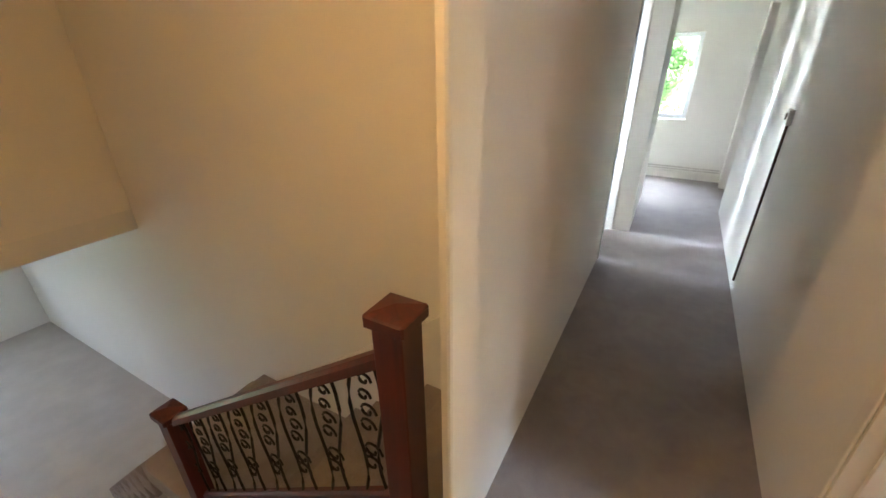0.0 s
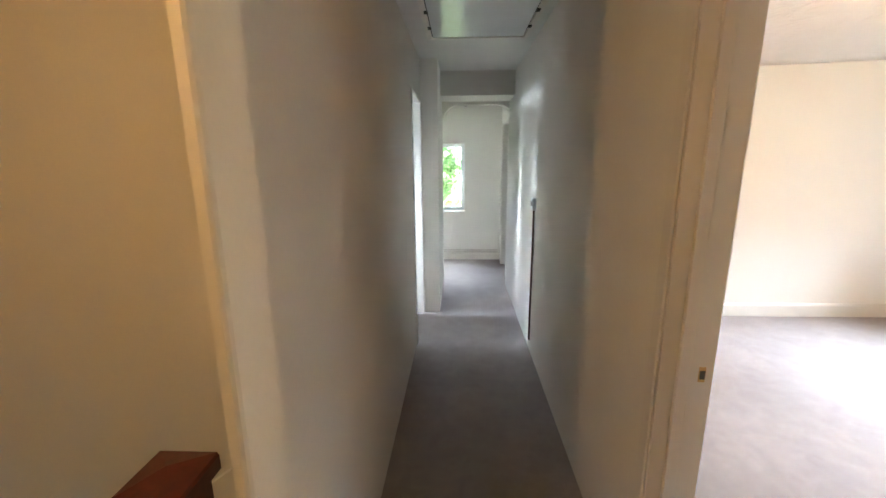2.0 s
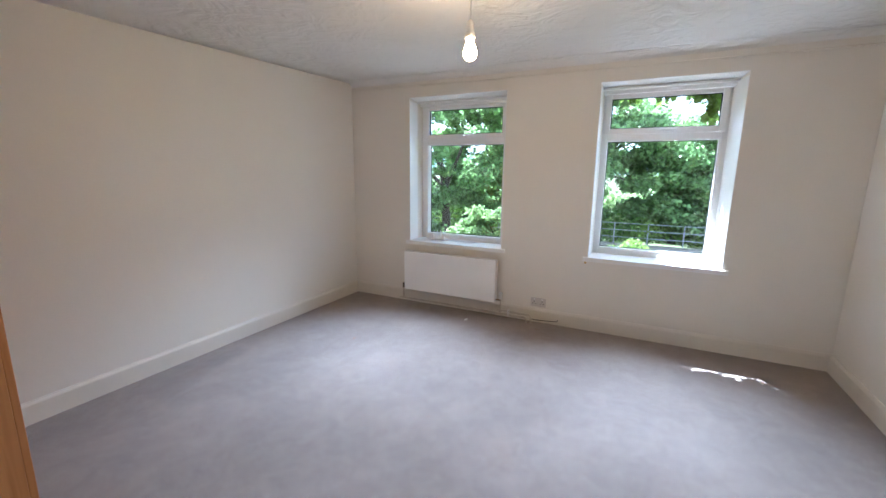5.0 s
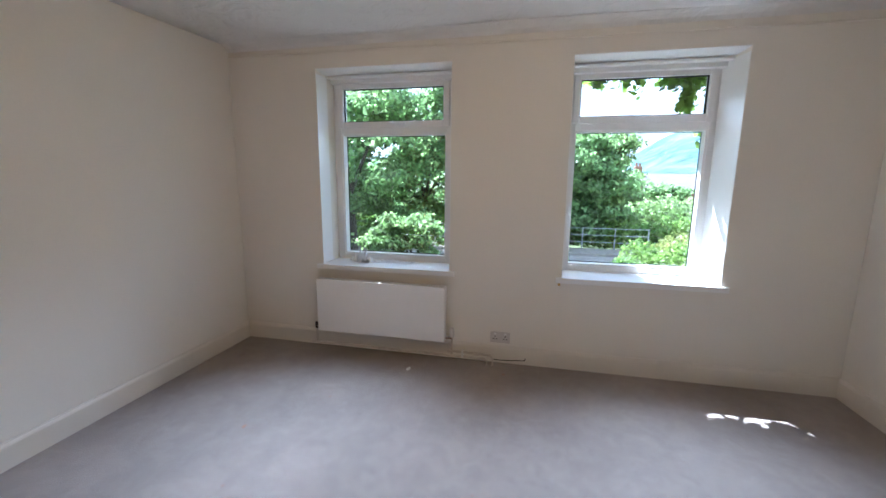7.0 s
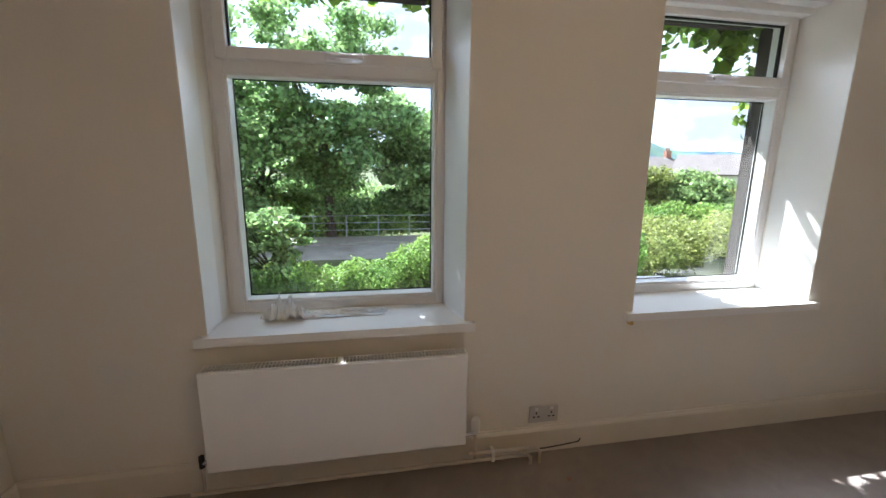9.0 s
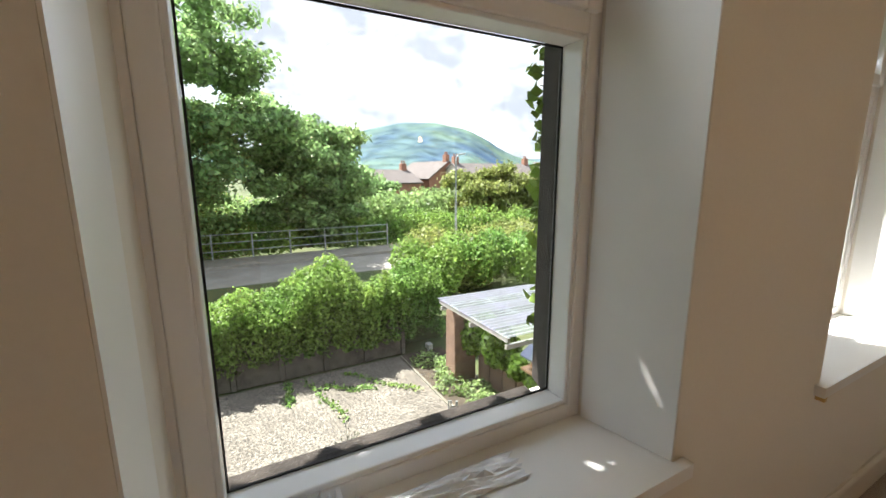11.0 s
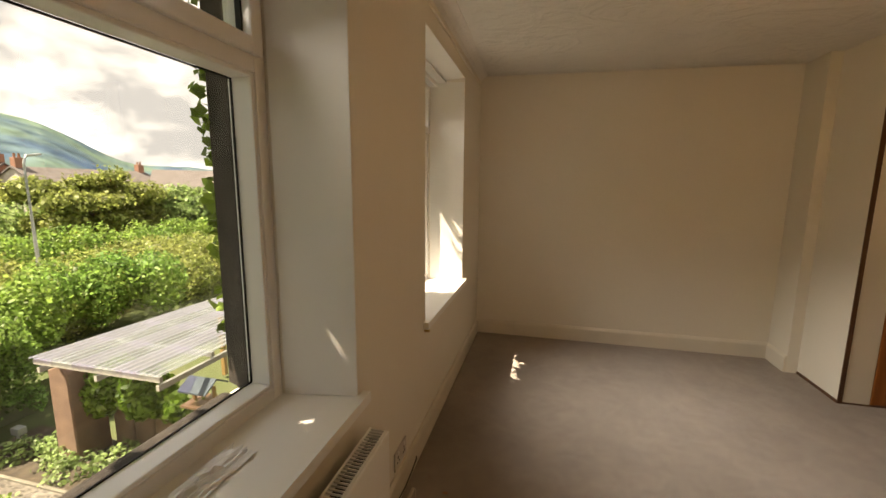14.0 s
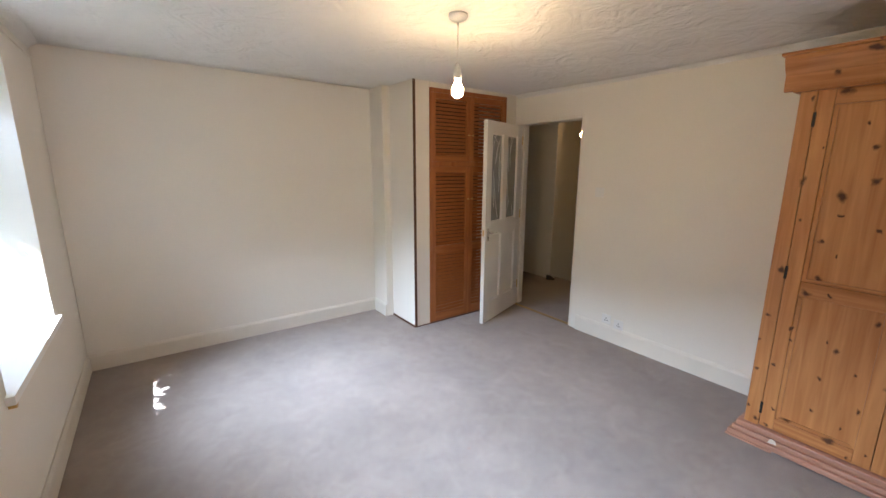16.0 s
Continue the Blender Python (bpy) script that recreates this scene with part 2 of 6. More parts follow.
M_WALL = material("cream_emulsion", (0.81, 0.775, 0.70), rough=0.85, vary=0.035, scale=1.2, bump=0.10, bump_scale=14, spec=0.2, fine=0.012, fine_scale=90)
M_REVEAL = material("white_gloss_reveal", (0.87, 0.865, 0.84), rough=0.45, vary=0.04, scale=3, bump=0.05, bump_scale=20)
M_CEIL = artex_material()
M_HALLCEIL = material("hall_ceiling_paint", (0.78, 0.76, 0.70), rough=0.8, vary=0.05, scale=2, bump=0.08, bump_scale=18, spec=0.2)
M_TRIM = material("cream_gloss_paint", (0.78, 0.735, 0.65), rough=0.38, vary=0.06, scale=4, bump=0.06, bump_scale=25)
M_WHITE = material("white_gloss_paint", (0.80, 0.78, 0.73), rough=0.35, vary=0.05, scale=5, bump=0.05, bump_scale=30)
M_UPVC = material("white_upvc", (0.82, 0.82, 0.81), rough=0.3, vary=0.03, scale=6)
M_GASKET = material("black_rubber_gasket", (0.02, 0.02, 0.02), rough=0.7, vary=0.2)
M_RAD = material("white_enamel", (0.87, 0.86, 0.83), rough=0.3, vary=0.03, scale=4)
# near-black for small dark parts, and for shade in gaps, holes and hollows
M_DARKGAP = material("near_black_parts_and_gap_shade", (0.03, 0.028, 0.026), rough=0.7, vary=0.2)
M_PLASTIC = material("white_plastic", (0.78, 0.77, 0.74), rough=0.35, vary=0.03)
M_GREYPLATE = material("brushed_grey_plate", (0.62, 0.58, 0.54), rough=0.4, metal=0.3, vary=0.06, scale=30)
M_CHROME = material("chrome", (0.72, 0.71, 0.70), rough=0.14, metal=1.0, vary=0.05)
M_BRASS = material("brass", (0.62, 0.42, 0.16), rough=0.28, metal=1.0, vary=0.15)
M_COPPER = material("painted_copper_pipe", (0.66, 0.60, 0.52), rough=0.4, vary=0.2, scale=12)
M_CARPET = carpet_material()
M_GLASS = glass_material("window_glass", (0.97, 0.985, 0.98))
M_FROST = glass_material("etched_glass", (0.80, 0.83, 0.80), rough=0.12, frost=0.42)
M_PINE = pine_material("waxed_pine", (0.60, 0.29, 0.10), (0.42, 0.17, 0.048))
M_PINE_H = pine_material("waxed_pine_across", (0.57, 0.27, 0.09), (0.36, 0.135, 0.036), grain_axis=1)
M_PLINTH = pine_material("pinkish_raw_pine", (0.50, 0.28, 0.19), (0.38, 0.19, 0.12), grain_axis=1, knots=False)
M_LOUVRE = pine_material("stained_louvre_pine", (0.42, 0.155, 0.042), (0.28, 0.085, 0.02), grain_axis=2, knots=False)
M_DARKEDGE = pine_material("dark_stained_lath", (0.13, 0.06, 0.03), (0.07, 0.03, 0.015), knots=False)
M_MAHOG = pine_material("dark_red_mahogany", (0.10, 0.014, 0.009), (0.05, 0.007, 0.005), knots=False)
M_IRON = material("black_wrought_iron", (0.022, 0.02, 0.019), rough=0.45, metal=0.6, vary=0.3, scale=40)
M_BULB = material("lit_bulb_glass", (1, 0.9, 0.75), emit=(1.0, 0.61, 0.25), strength=46.0)
M_BULB_HALL = material("warm_lit_bulb_glass", (1, 0.85, 0.6), emit=(1.0, 0.52, 0.15), strength=20.5)
M_FILM = material("crumpled_clear_plastic", (0.86, 0.88, 0.90), rough=0.18, vary=0.06, scale=20)


# ---------------------------------------------------------------- mesh helpers
def empty(name, x=0, y=0, z=0, rz=0):
    e = new(name)
    e.empty_display_size = 0.1
    e.matrix_world = pose(x, y, z, 0, 0, rz)
    return e


def mesh_of(name, bm, mat):
    me = bpy.data.meshes.new(name)
    bm.to_mesh(me)
    bm.free()
    me.materials.append(mat)
    return me


def part(name, bm, mat, parent=None, label="", smooth=False):
    """One mesh object, under a thing or a part; its coordinates are those of its parent."""
    me = mesh_of(name, bm, mat)
    if smooth:
        for p in me.polygons:
            p.use_smooth = True
    ob = new(name, me)
    if parent is not None:
        ob.parent = parent
    if label:
        ob["label"] = label
    return ob


def box(x0, x1, y0, y1, z0, z1, bevel=0.0, bm=None):
    own = bmesh.new()
    bmesh.ops.create_cube(own, size=1)
    for v in own.verts:
        v.co = Vector(((x0 + x1) / 2 + v.co.x * (x1 - x0), (y0 + y1) / 2 + v.co.y * (y1 - y0), (z0 + z1) / 2 + v.co.z * (z1 - z0)))
    if bevel:
        bmesh.ops.bevel(own, geom=own.edges[:], offset=bevel, segments=2, affect="EDGES", profile=0.5)
    return merge(bm, own)


def merge(bm, own):
    if bm is None:
        return own
    me = bpy.data.meshes.new("tmp")
    own.to_mesh(me)
    own.free()
    bm.from_mesh(me)
    bpy.data.meshes.remove(me)
    return bm


def prism(points, lo, hi, axis="z", bevel=0.0, bm=None):
    """A polygon drawn in two axes and drawn out along the third. axis z: points (x, y); x: (y, z); y: (x, z)."""
    own = bmesh.new()

    def at(p, h):
        return {"z": (p[0], p[1], h), "x": (h, p[0], p[1]), "y": (p[0], h, p[1])}[axis]
    a = [own.verts.new(at(p, lo)) for p in points]
    b = [own.verts.new(at(p, hi)) for p in points]
    own.faces.new(a)
    own.faces.new(b[::-1])
    for i in range(len(points)):
        j = (i + 1) % len(points)
        own.faces.new((a[i], b[i], b[j], a[j]))
    bmesh.ops.recalc_face_normals(own, faces=own.faces[:])
    if bevel:
        bmesh.ops.bevel(own, geom=own.edges[:], offset=bevel, segments=1, affect="EDGES")
    return merge(bm, own)


def tube(points, r, sides=10, bm=None, caps=True):
    """A round bar along a line of points."""
    own = bmesh.new()
    pts = [Vector(p) for p in points]
    rings = []
    for i, p in enumerate(pts):
        d = (pts[min(i + 1, len(pts) - 1)] - pts[max(i - 1, 0)]).normalized()
        u = d.cross(Vector((0, 0, 1)))
        if u.length < 1e-3:
            u = d.cross(Vector((1, 0, 0)))
        u.normalize()
        w = d.cross(u)
        rr = r[i] if isinstance(r, (list, tuple)) else r
        rings.append([own.verts.new(p + (u * math.cos(a) + w * math.sin(a)) * rr) for a in [2 * math.pi * k / sides for k in range(sides)]])
    for a, b in zip(rings, rings[1:]):
        for k in range(sides):
            own.faces.new((a[k], a[(k + 1) % sides], b[(k + 1) % sides], b[k]))
    if caps:
        own.faces.new(rings[0][::-1])
        own.faces.new(rings[-1])
    bmesh.ops.recalc_face_normals(own, faces=own.faces[:])
    return merge(bm, own)


def lathe(profile, x=0, y=0, z=0, sides=24, bm=None):
    """Rings (radius, height) about an upright axis."""
    return tube([(x, y, z + h + 1e-5 * i) for i, (r, h) in enumerate(profile)], [max(r, 0.0005) for r, h in profile], sides, bm)


def ring_frame(y0, y1, z0, z1, w, x0, x1, bm=None, bevel=0.004):
    """A frame of four mitred-looking bars standing across x."""
    bm = box(x0, x1, y0, y0 + w, z0, z1, bevel, bm)
    bm = box(x0, x1, y1 - w, y1, z0, z1, bevel, bm)
    bm = box(x0, x1, y0 + w, y1 - w, z0, z0 + w, bevel, bm)
    return box(x0, x1, y0 + w, y1 - w, z1 - w, z1, bevel, bm)


def setting(ob, label, category):
    return tagged(ob, label, category, kind="structure")


def leaf_mesh(name, centres, normals, size, mat, rng, long=1.6):
    """Many small bent leaves, each of two triangles about a fold."""
    n = len(centres)
    up = rng.normal(size=(n, 3))
    nor = normals + 0.7 * rng.normal(size=(n, 3))
    nor /= np.linalg.norm(nor, axis=1, keepdims=True) + 1e-9
    u = np.cross(nor, up)
    u /= np.linalg.norm(u, axis=1, keepdims=True) + 1e-9
    v = np.cross(nor, u)
    s = (size * (0.6 + 0.8 * rng.random(n)))[:, None]
    a = centres - u * s * long / 2
    b = centres + v * s / 2 + nor * s * 0.12
    c = centres + u * s * long / 2
    d = centres - v * s / 2 + nor * s * 0.12
    co = np.stack([a, b, c, d], axis=1).reshape(-1, 3)
    me = bpy.data.meshes.new(name)
    me.vertices.add(4 * n)
    me.vertices.foreach_set("co", co.ravel().astype(np.float32))
    me.loops.add(4 * n)
    me.loops.foreach_set("vertex_index", np.arange(4 * n, dtype=np.int32))
    me.polygons.add(n)
    me.polygons.foreach_set("loop_start", np.arange(0, 4 * n, 4, dtype=np.int32))
    me.update(calc_edges=True)
    me.validate()
    me.materials.append(mat)
    return me


def shell_points(blobs, count, rng, depth=0.35, floor=None, fuzz=0.10):
    """Points in the outer layer of a heap of ellipsoids (centre, radii), with their outward ways."""
    vol = np.array([r[0] * r[1] + r[1] * r[2] + r[0] * r[2] for _, r in blobs])
    pick = rng.choice(len(blobs), size=count, p=vol / vol.sum())
    way = rng.normal(size=(count, 3))
    way /= np.linalg.norm(way, axis=1, keepdims=True)
    c = np.array([b[0] for b in blobs])[pick]
    r = np.array([b[1] for b in blobs])[pick]
    rad = 1 - depth * rng.random(count) ** 1.5 + fuzz * rng.normal(size=count)
    p = c + way * r * rad[:, None]
    keep = np.ones(count, bool)
    if floor is not None:
        keep = p[:, 2] > floor
    return p[keep], (way / r)[keep] / np.linalg.norm((way / r)[keep], axis=1, keepdims=True)

# ---------------------------------------------------------------- the shell of the rooms
EX, WX, NY, SY = 4.455, 0.65, 4.168, -0.174          # bedroom faces
CLX, CRX = -0.44, 0.494                               # corridor faces
OUT = 4.935                                           # outer face of the front wall
WIN = [(2.388, 3.432, 1), (0.568, 1.579, 2)]          # window openings along y
WZ0, WZ1 = 0.652, 2.168
DY0, DY1, DZ = 0.585, 1.362, 1.995                    # bedroom doorway
HALLZ = 2.42


def ceil_z(x):
    return 2.283 + (x - WX) / (EX - WX) * 0.085


def front_wall():
    """The thick front wall, its openings splayed a little towards the room."""
    bm = None
    cuts = [SY - 0.3] + sorted([v for a, b, _ in WIN for v in (a, b)]) + [NY + 0.3]
    for i in range(0, len(cuts), 2):
        a, b = cuts[i], cuts[i + 1]
        lower, upper = i > 0, i < len(cuts) - 2
        a2, b2 = a - 0.01 * lower, b + 0.05 * upper
        bm = prism([(EX, a), (4.70, a2), (4.79, a2), (OUT, a + 0.02 * lower), (OUT, b - 0.02 * upper), (4.79, b2), (4.70, b2), (EX, b)], -0.1, 2.75, "z", 0, bm)
    for a, b, _ in WIN:
        bm = box(EX, OUT, a - 0.001, b + 0.001, -0.1, WZ0, 0, bm)
        bm = prism([(EX, WZ1), (4.70, WZ1 - 0.03), (OUT, WZ1 - 0.03), (OUT, 2.75), (EX, 2.75)], a - 0.001, b + 0.001, "y", 0, bm)
    return bm


wall_east = part("wall_east", front_wall(), M_WALL)
setting(wall_east, "cream painted thick front wall with two window openings", "wall")
wall_north = part("wall_north", box(WX - 0.153, EX - 0.003, NY, NY + 0.25, -0.1, 2.75), M_WALL)
setting(wall_north, "plain cream painted bedroom wall", "wall")
wall_south = part("wall_south", box(CRX, EX - 0.003, SY - 0.25, SY, -0.1, 2.75), M_WALL)
setting(wall_south, "plain cream painted bedroom end wall", "wall")

# wall between bedroom and corridor, with the doorway and a reveal a little wider on the bedroom side
bm = box(CRX, WX, DY1 + 0.033, NY - 0.003, -0.1, 2.75)
bm = box(CRX, WX, SY - 1.2, DY0 - 0.033, -0.1, 2.75, 0, bm)
bm = box(CRX, WX, DY0 - 0.033, DY1 + 0.033, DZ + 0.033, 2.75, 0, bm)
wall_west = part("wall_west", bm, M_WALL)
setting(wall_west, "cream wall between bedroom and corridor with a doorway", "wall")

bm = bmesh.new()
n = 24
gx = [WX - 0.02 + (EX - WX + 0.04) * i / n for i in range(n + 1)]
gy = [SY - 0.02 + (NY - SY + 0.04) * i / n for i in range(n + 1)]
low = [[bm.verts.new((x, y, ceil_z(x) + 0.008 * math.sin(2.1 * y + x) - 0.05 * max(0, (abs(y - 2.0) - 1.9)) * (1 if y > 2 else 0.4))) for y in gy] for x in gx]
for i in range(n):
    for j in range(n):
        bm.faces.new((low[i][j], low[i][j + 1], low[i + 1][j + 1], low[i + 1][j]))
top = bmesh.ops.extrude_face_region(bm, geom=bm.faces[:])
for v in [g for g in top["geom"] if isinstance(g, bmesh.types.BMVert)]:
    v.co.z = 2.7
bmesh.ops.recalc_face_normals(bm, faces=bm.faces[:])
ceiling_bed = part("ceiling", bm, M_CEIL, smooth=True)
setting(ceiling_bed, "white textured plaster bedroom ceiling with swirled relief", "ceiling")

# carpeted floor of bedroom, corridor and far room, with the stairwell left open
bm = box(-0.70, EX + 0.01, -1.35, 0.70, -0.12, 0.0)
bm = box(-0.70, EX + 0.01, 0.70, 6.48, -0.12, 0.0, 0, bm)
bm = box(-2.6, -0.70, 2.10, 6.48, -0.12, 0.0, 0, bm)
floor = part("floor", bm, M_CARPET)
setting(floor, "worn beige-grey fitted carpet through bedroom and corridor", "floor")

# corridor
bm = prism([(CLX, 0.893), (CLX - 0.003, 0.885), (CLX - 0.009, 0.881), (-0.466, 0.88), (-0.472, 0.89), (-0.56, 1.95), (-0.59, 3.45), (CLX, 3.45)], -0.1, 2.75)
bm = prism([(CLX, 3.445), (CLX, 4.20), (-0.59, 4.20), (-0.59, 3.445)], 2.07, 2.75, "z", 0, bm)
bm = box(-0.59, -0.28, 4.20, 4.72, -0.1, 2.75, 0, bm)
wall_corridor = part("wall_corridor_west", bm, M_WALL)
setting(wall_corridor, "cream corridor wall ending beside the stair newel", "wall")

# thick old wall across the corridor, its opening with rounded upper corners
arch_pts = [(-0.28, -0.1), (-0.28, 1.93)]
for k in range(1, 9):
    a = math.pi - k * math.pi / 16
    arch_pts.append((-0.08 + 0.20 * math.cos(a), 1.95 + 0.20 * math.sin(a)))
for k in range(0, 9):
    a = math.pi / 2 - k * math.pi / 16
    arch_pts.append((0.35 + 0.20 * math.cos(a), 1.95 + 0.20 * math.sin(a)))
arch_pts += [(0.55, -0.1), (0.66, -0.1), (0.66, 2.75), (-0.8, 2.75), (-0.8, -0.1)]
bm = prism(arch_pts, 5.20, 5.32, "y")
bm = box(-0.8, -0.284, 4.724, 5.197, -0.1, 2.75, 0, bm)
bm = box(-0.284, 0.493, 4.74, 5.197, 2.18, 2.75, 0, bm)
wall_arch = part("wall_arch", bm, M_WALL)
setting(wall_arch, "thick cream wall with a round-cornered opening across the corridor", "wall")
bm = box(CRX, WX - 0.003, NY - 0.002, 5.197, -0.1, 2.75)
setting(part("wall_corridor_east", bm, M_WALL), "cream corridor wall beside the bedroom", "wall")
bm = box(CLX - 0.25, CRX + 0.0, 1.20, 4.74, HALLZ, HALLZ + 0.3)
bm = box(-5.2, CRX, -1.35, 1.20, HALLZ, HALLZ + 0.3, 0, bm)
bm = box(-5.2, CLX - 0.25, 1.20, 2.2, HALLZ, HALLZ + 0.3, 0, bm)
bm = box(-2.6, 2.2, 4.74, 6.8, HALLZ, HALLZ + 0.3, 0, bm)
bm = box(-2.6, CLX - 0.25, 2.2, 4.74, HALLZ, HALLZ + 0.3, 0, bm)
setting(part("ceiling_hall", bm, M_HALLCEIL), "off-white corridor and stair ceiling", "ceiling")

# far room beyond the arch, with its window
FX0, FX1, FZ0, FZ1, FY = -0.56, -0.005, 0.755, 1.765, 6.464
bm = box(-2.6, FX0, FY, FY + 0.35, -0.1, 2.75)
bm = box(FX1, 2.2, FY, FY + 0.35, -0.1, 2.75, 0, bm)
bm = box(FX0, FX1, FY, FY + 0.35, -0.1, FZ0, 0, bm)
bm = box(FX0, FX1, FY, FY + 0.35, FZ1, 2.75, 0, bm)
setting(part("wall_far", bm, M_WALL), "pale cream wall of the far room with a small window", "wall")
bm = box(0.54, 0.66, 5.323, 5.52, -0.1, 2.75)
bm = box(0.54, 0.66, 6.20, FY, -0.1, 2.75, 0, bm)
bm = box(0.54, 0.66, 5.52, 6.20, 2.02, 2.75, 0, bm)
bm = box(0.66, 2.2, 5.2, 5.3, -0.1, 2.75, 0, bm)
bm = box(2.2, 2.3, 5.2, 6.8, -0.1, 2.75, 0, bm)
setting(part("wall_far_side", bm, M_WALL), "cream side wall of the far room with a doorway", "wall")
# room behind the corridor's own door, daylit by its window
bm = box(-2.7, -2.6, 2.0, 2.9, -0.1, 2.75)
bm = box(-2.7, -2.6, 4.3, 6.7, -0.1, 2.75, 0, bm)
bm = box(-2.7, -2.6, 2.9, 4.3, -0.1, 0.8, 0, bm)
bm = box(-2.7, -2.6, 2.9, 4.3, 2.2, 2.75, 0, bm)
bm = box(-2.6, -0.60, 2.08, 2.2, -0.1, 2.75, 0, bm)
setting(part("wall_side_room", bm, M_WALL), "cream walls of the room beside the corridor", "wall")

# stairwell
OY = 1.92
bm = box(-5.0, -0.559, OY, OY + 0.12, -2.8, 2.75)
setting(part("wall_stair", bm, M_WALL), "cream stairwell wall warmed by lamplight", "wall")
bm = box(-4.62, -4.42, -1.35, OY - 0.003, 0.27, 2.75)
setting(part("wall_bulkhead", bm, M_WALL), "cream wall hanging over the foot of the stairs", "wall")
bm = box(-9.0, -4.424, -3.0, OY - 0.003, 0.07, 0.268)
setting(part("ceiling_lower", bm, M_HALLCEIL), "shadowed ceiling of the lower hall", "ceiling")
bm = box(-9.0, 0.3, -3.0, 2.2, -2.75, -2.60)
# carpet colour is paled to stand in for daylight on this floor
setting(part("floor_lower", bm, material("light_lifted_lower_carpet", (0.62, 0.57, 0.51), rough=0.95, vary=0.12, scale=3, bump=0.5, bump_scale=200, spec=0.15)), "carpet of the lower hall, coloured paler for daylight", "floor")
# unseen opening added in the end wall to light the lower floor
bm = box(-9.1, -9.0, -3.1, -1.5, -2.75, 0.27)
bm = box(-9.1, -9.0, -0.5, 2.1, -2.75, 0.27, 0, bm)
bm = box(-9.1, -9.0, -1.5, -0.5, -2.75, -2.0, 0, bm)
bm = box(-9.1, -9.0, -1.5, -0.5, -0.2, 0.27, 0, bm)
bm = box(-9.0, 0.3, -3.1, -3.0, -2.75, 0.1, 0, bm)
bm = box(-9.0, -5.0, OY, OY + 0.12, -2.75, 0.27, 0, bm)
bm = box(-0.70, -0.60, -3.0, OY - 0.003, -2.75, -0.121, 0, bm)
setting(part("wall_lower", bm, M_WALL), "cream walls of the lower hall", "wall")
bm = box(-0.65, -0.55, -1.35, 0.13, 0.0, HALLZ)
bm = box(-4.6, -0.65, -1.35, -1.25, -2.6, HALLZ, 0, bm)
bm = box(-0.65, CRX, -1.35, -1.25, -0.1, HALLZ, 0, bm)
setting(part("wall_landing", bm, M_WALL), "cream walls about the landing", "wall")


# ---------------------------------------------------------------- skirting, coving, linings
def skirting(points, h=0.132, t=0.018, name="baseboard", closed=False):
    """A board with a rounded top along a wall; points run with the room on their left."""
    bm = None
    for a, b in zip(points, points[1:]):
        a, b = Vector((*a, 0)), Vector((*b, 0))
        d = (b - a).normalized()
        nrm = Vector((-d.y, d.x, 0))
        own = bmesh.new()
        prof = [(0.001, 0.0), (t, 0.0), (t, h - 0.022), (t * 0.8, h - 0.012), (t * 0.55, h - 0.006), (t * 0.5, h), (0.001, h)]
        ends = []
        for p in (a, b):
            ends.append([own.verts.new(p + nrm * u + Vector((0, 0, v))) for u, v in prof])
        k = len(prof)
        for i in range(k):
            own.faces.new((ends[0][i], ends[1][i], ends[1][(i + 1) % k], ends[0][(i + 1) % k]))
        own.faces.new(ends[0][::-1])
        own.faces.new(ends[1])
        bmesh.ops.recalc_face_normals(own, faces=own.faces[:])
        bm = merge(bm, own)
    ob = part(name, bm, M_TRIM)
    setting(ob, "cream painted wooden skirting board", "baseboard")
    return ob


skirting([(EX, SY), (EX, NY)])
skirting([(EX, NY), (WX, NY)])
skirting([(2.012, SY), (EX, SY)])
skirting([(2.012, 0.10), (2.012, SY)])
skirting([(WX, NY), (WX, DY1 + 0.10)], h=0.145)
skirting([(CRX, NY), (CRX, DY1 + 0.09)], h=0.09)
skirting([(CRX, 5.195), (CRX, NY)], h=0.09)
skirting([(CLX, 0.89), (CLX, 3.43)], h=0.09)
skirting([(0.54, FY), (-2.6, FY)], h=0.10)

# picture-rail like bead and shallow cove where ceiling meets the front wall
bm = tube([(EX - 0.006, SY, 2.262), (EX - 0.006, NY, 2.28)], 0.007, 6)
setting(part("trim_bead", bm, M_WALL), "thin painted bead under the ceiling", "trim")
bm = prism([(EX - 0.001, 2.315), (EX - 0.001, 2.385), (EX - 0.09, 2.385), (EX - 0.085, 2.364), (EX - 0.05, 2.352), (EX - 0.02, 2.337)], SY + 0.001, NY - 0.001, "y")
setting(part("trim_coving", bm, M_CEIL), "shallow plaster cove along the front wall", "trim")
bm = prism([(WX + 0.001, 2.255), (WX + 0.001, 2.305), (WX + 0.05, 2.305), (WX + 0.045, 2.283), (WX + 0.02, 2.27)], SY + 0.74, NY - 0.001, "y")
setting(part("trim_coving", bm, M_CEIL), "thin plaster cove over the doorway wall", "trim")


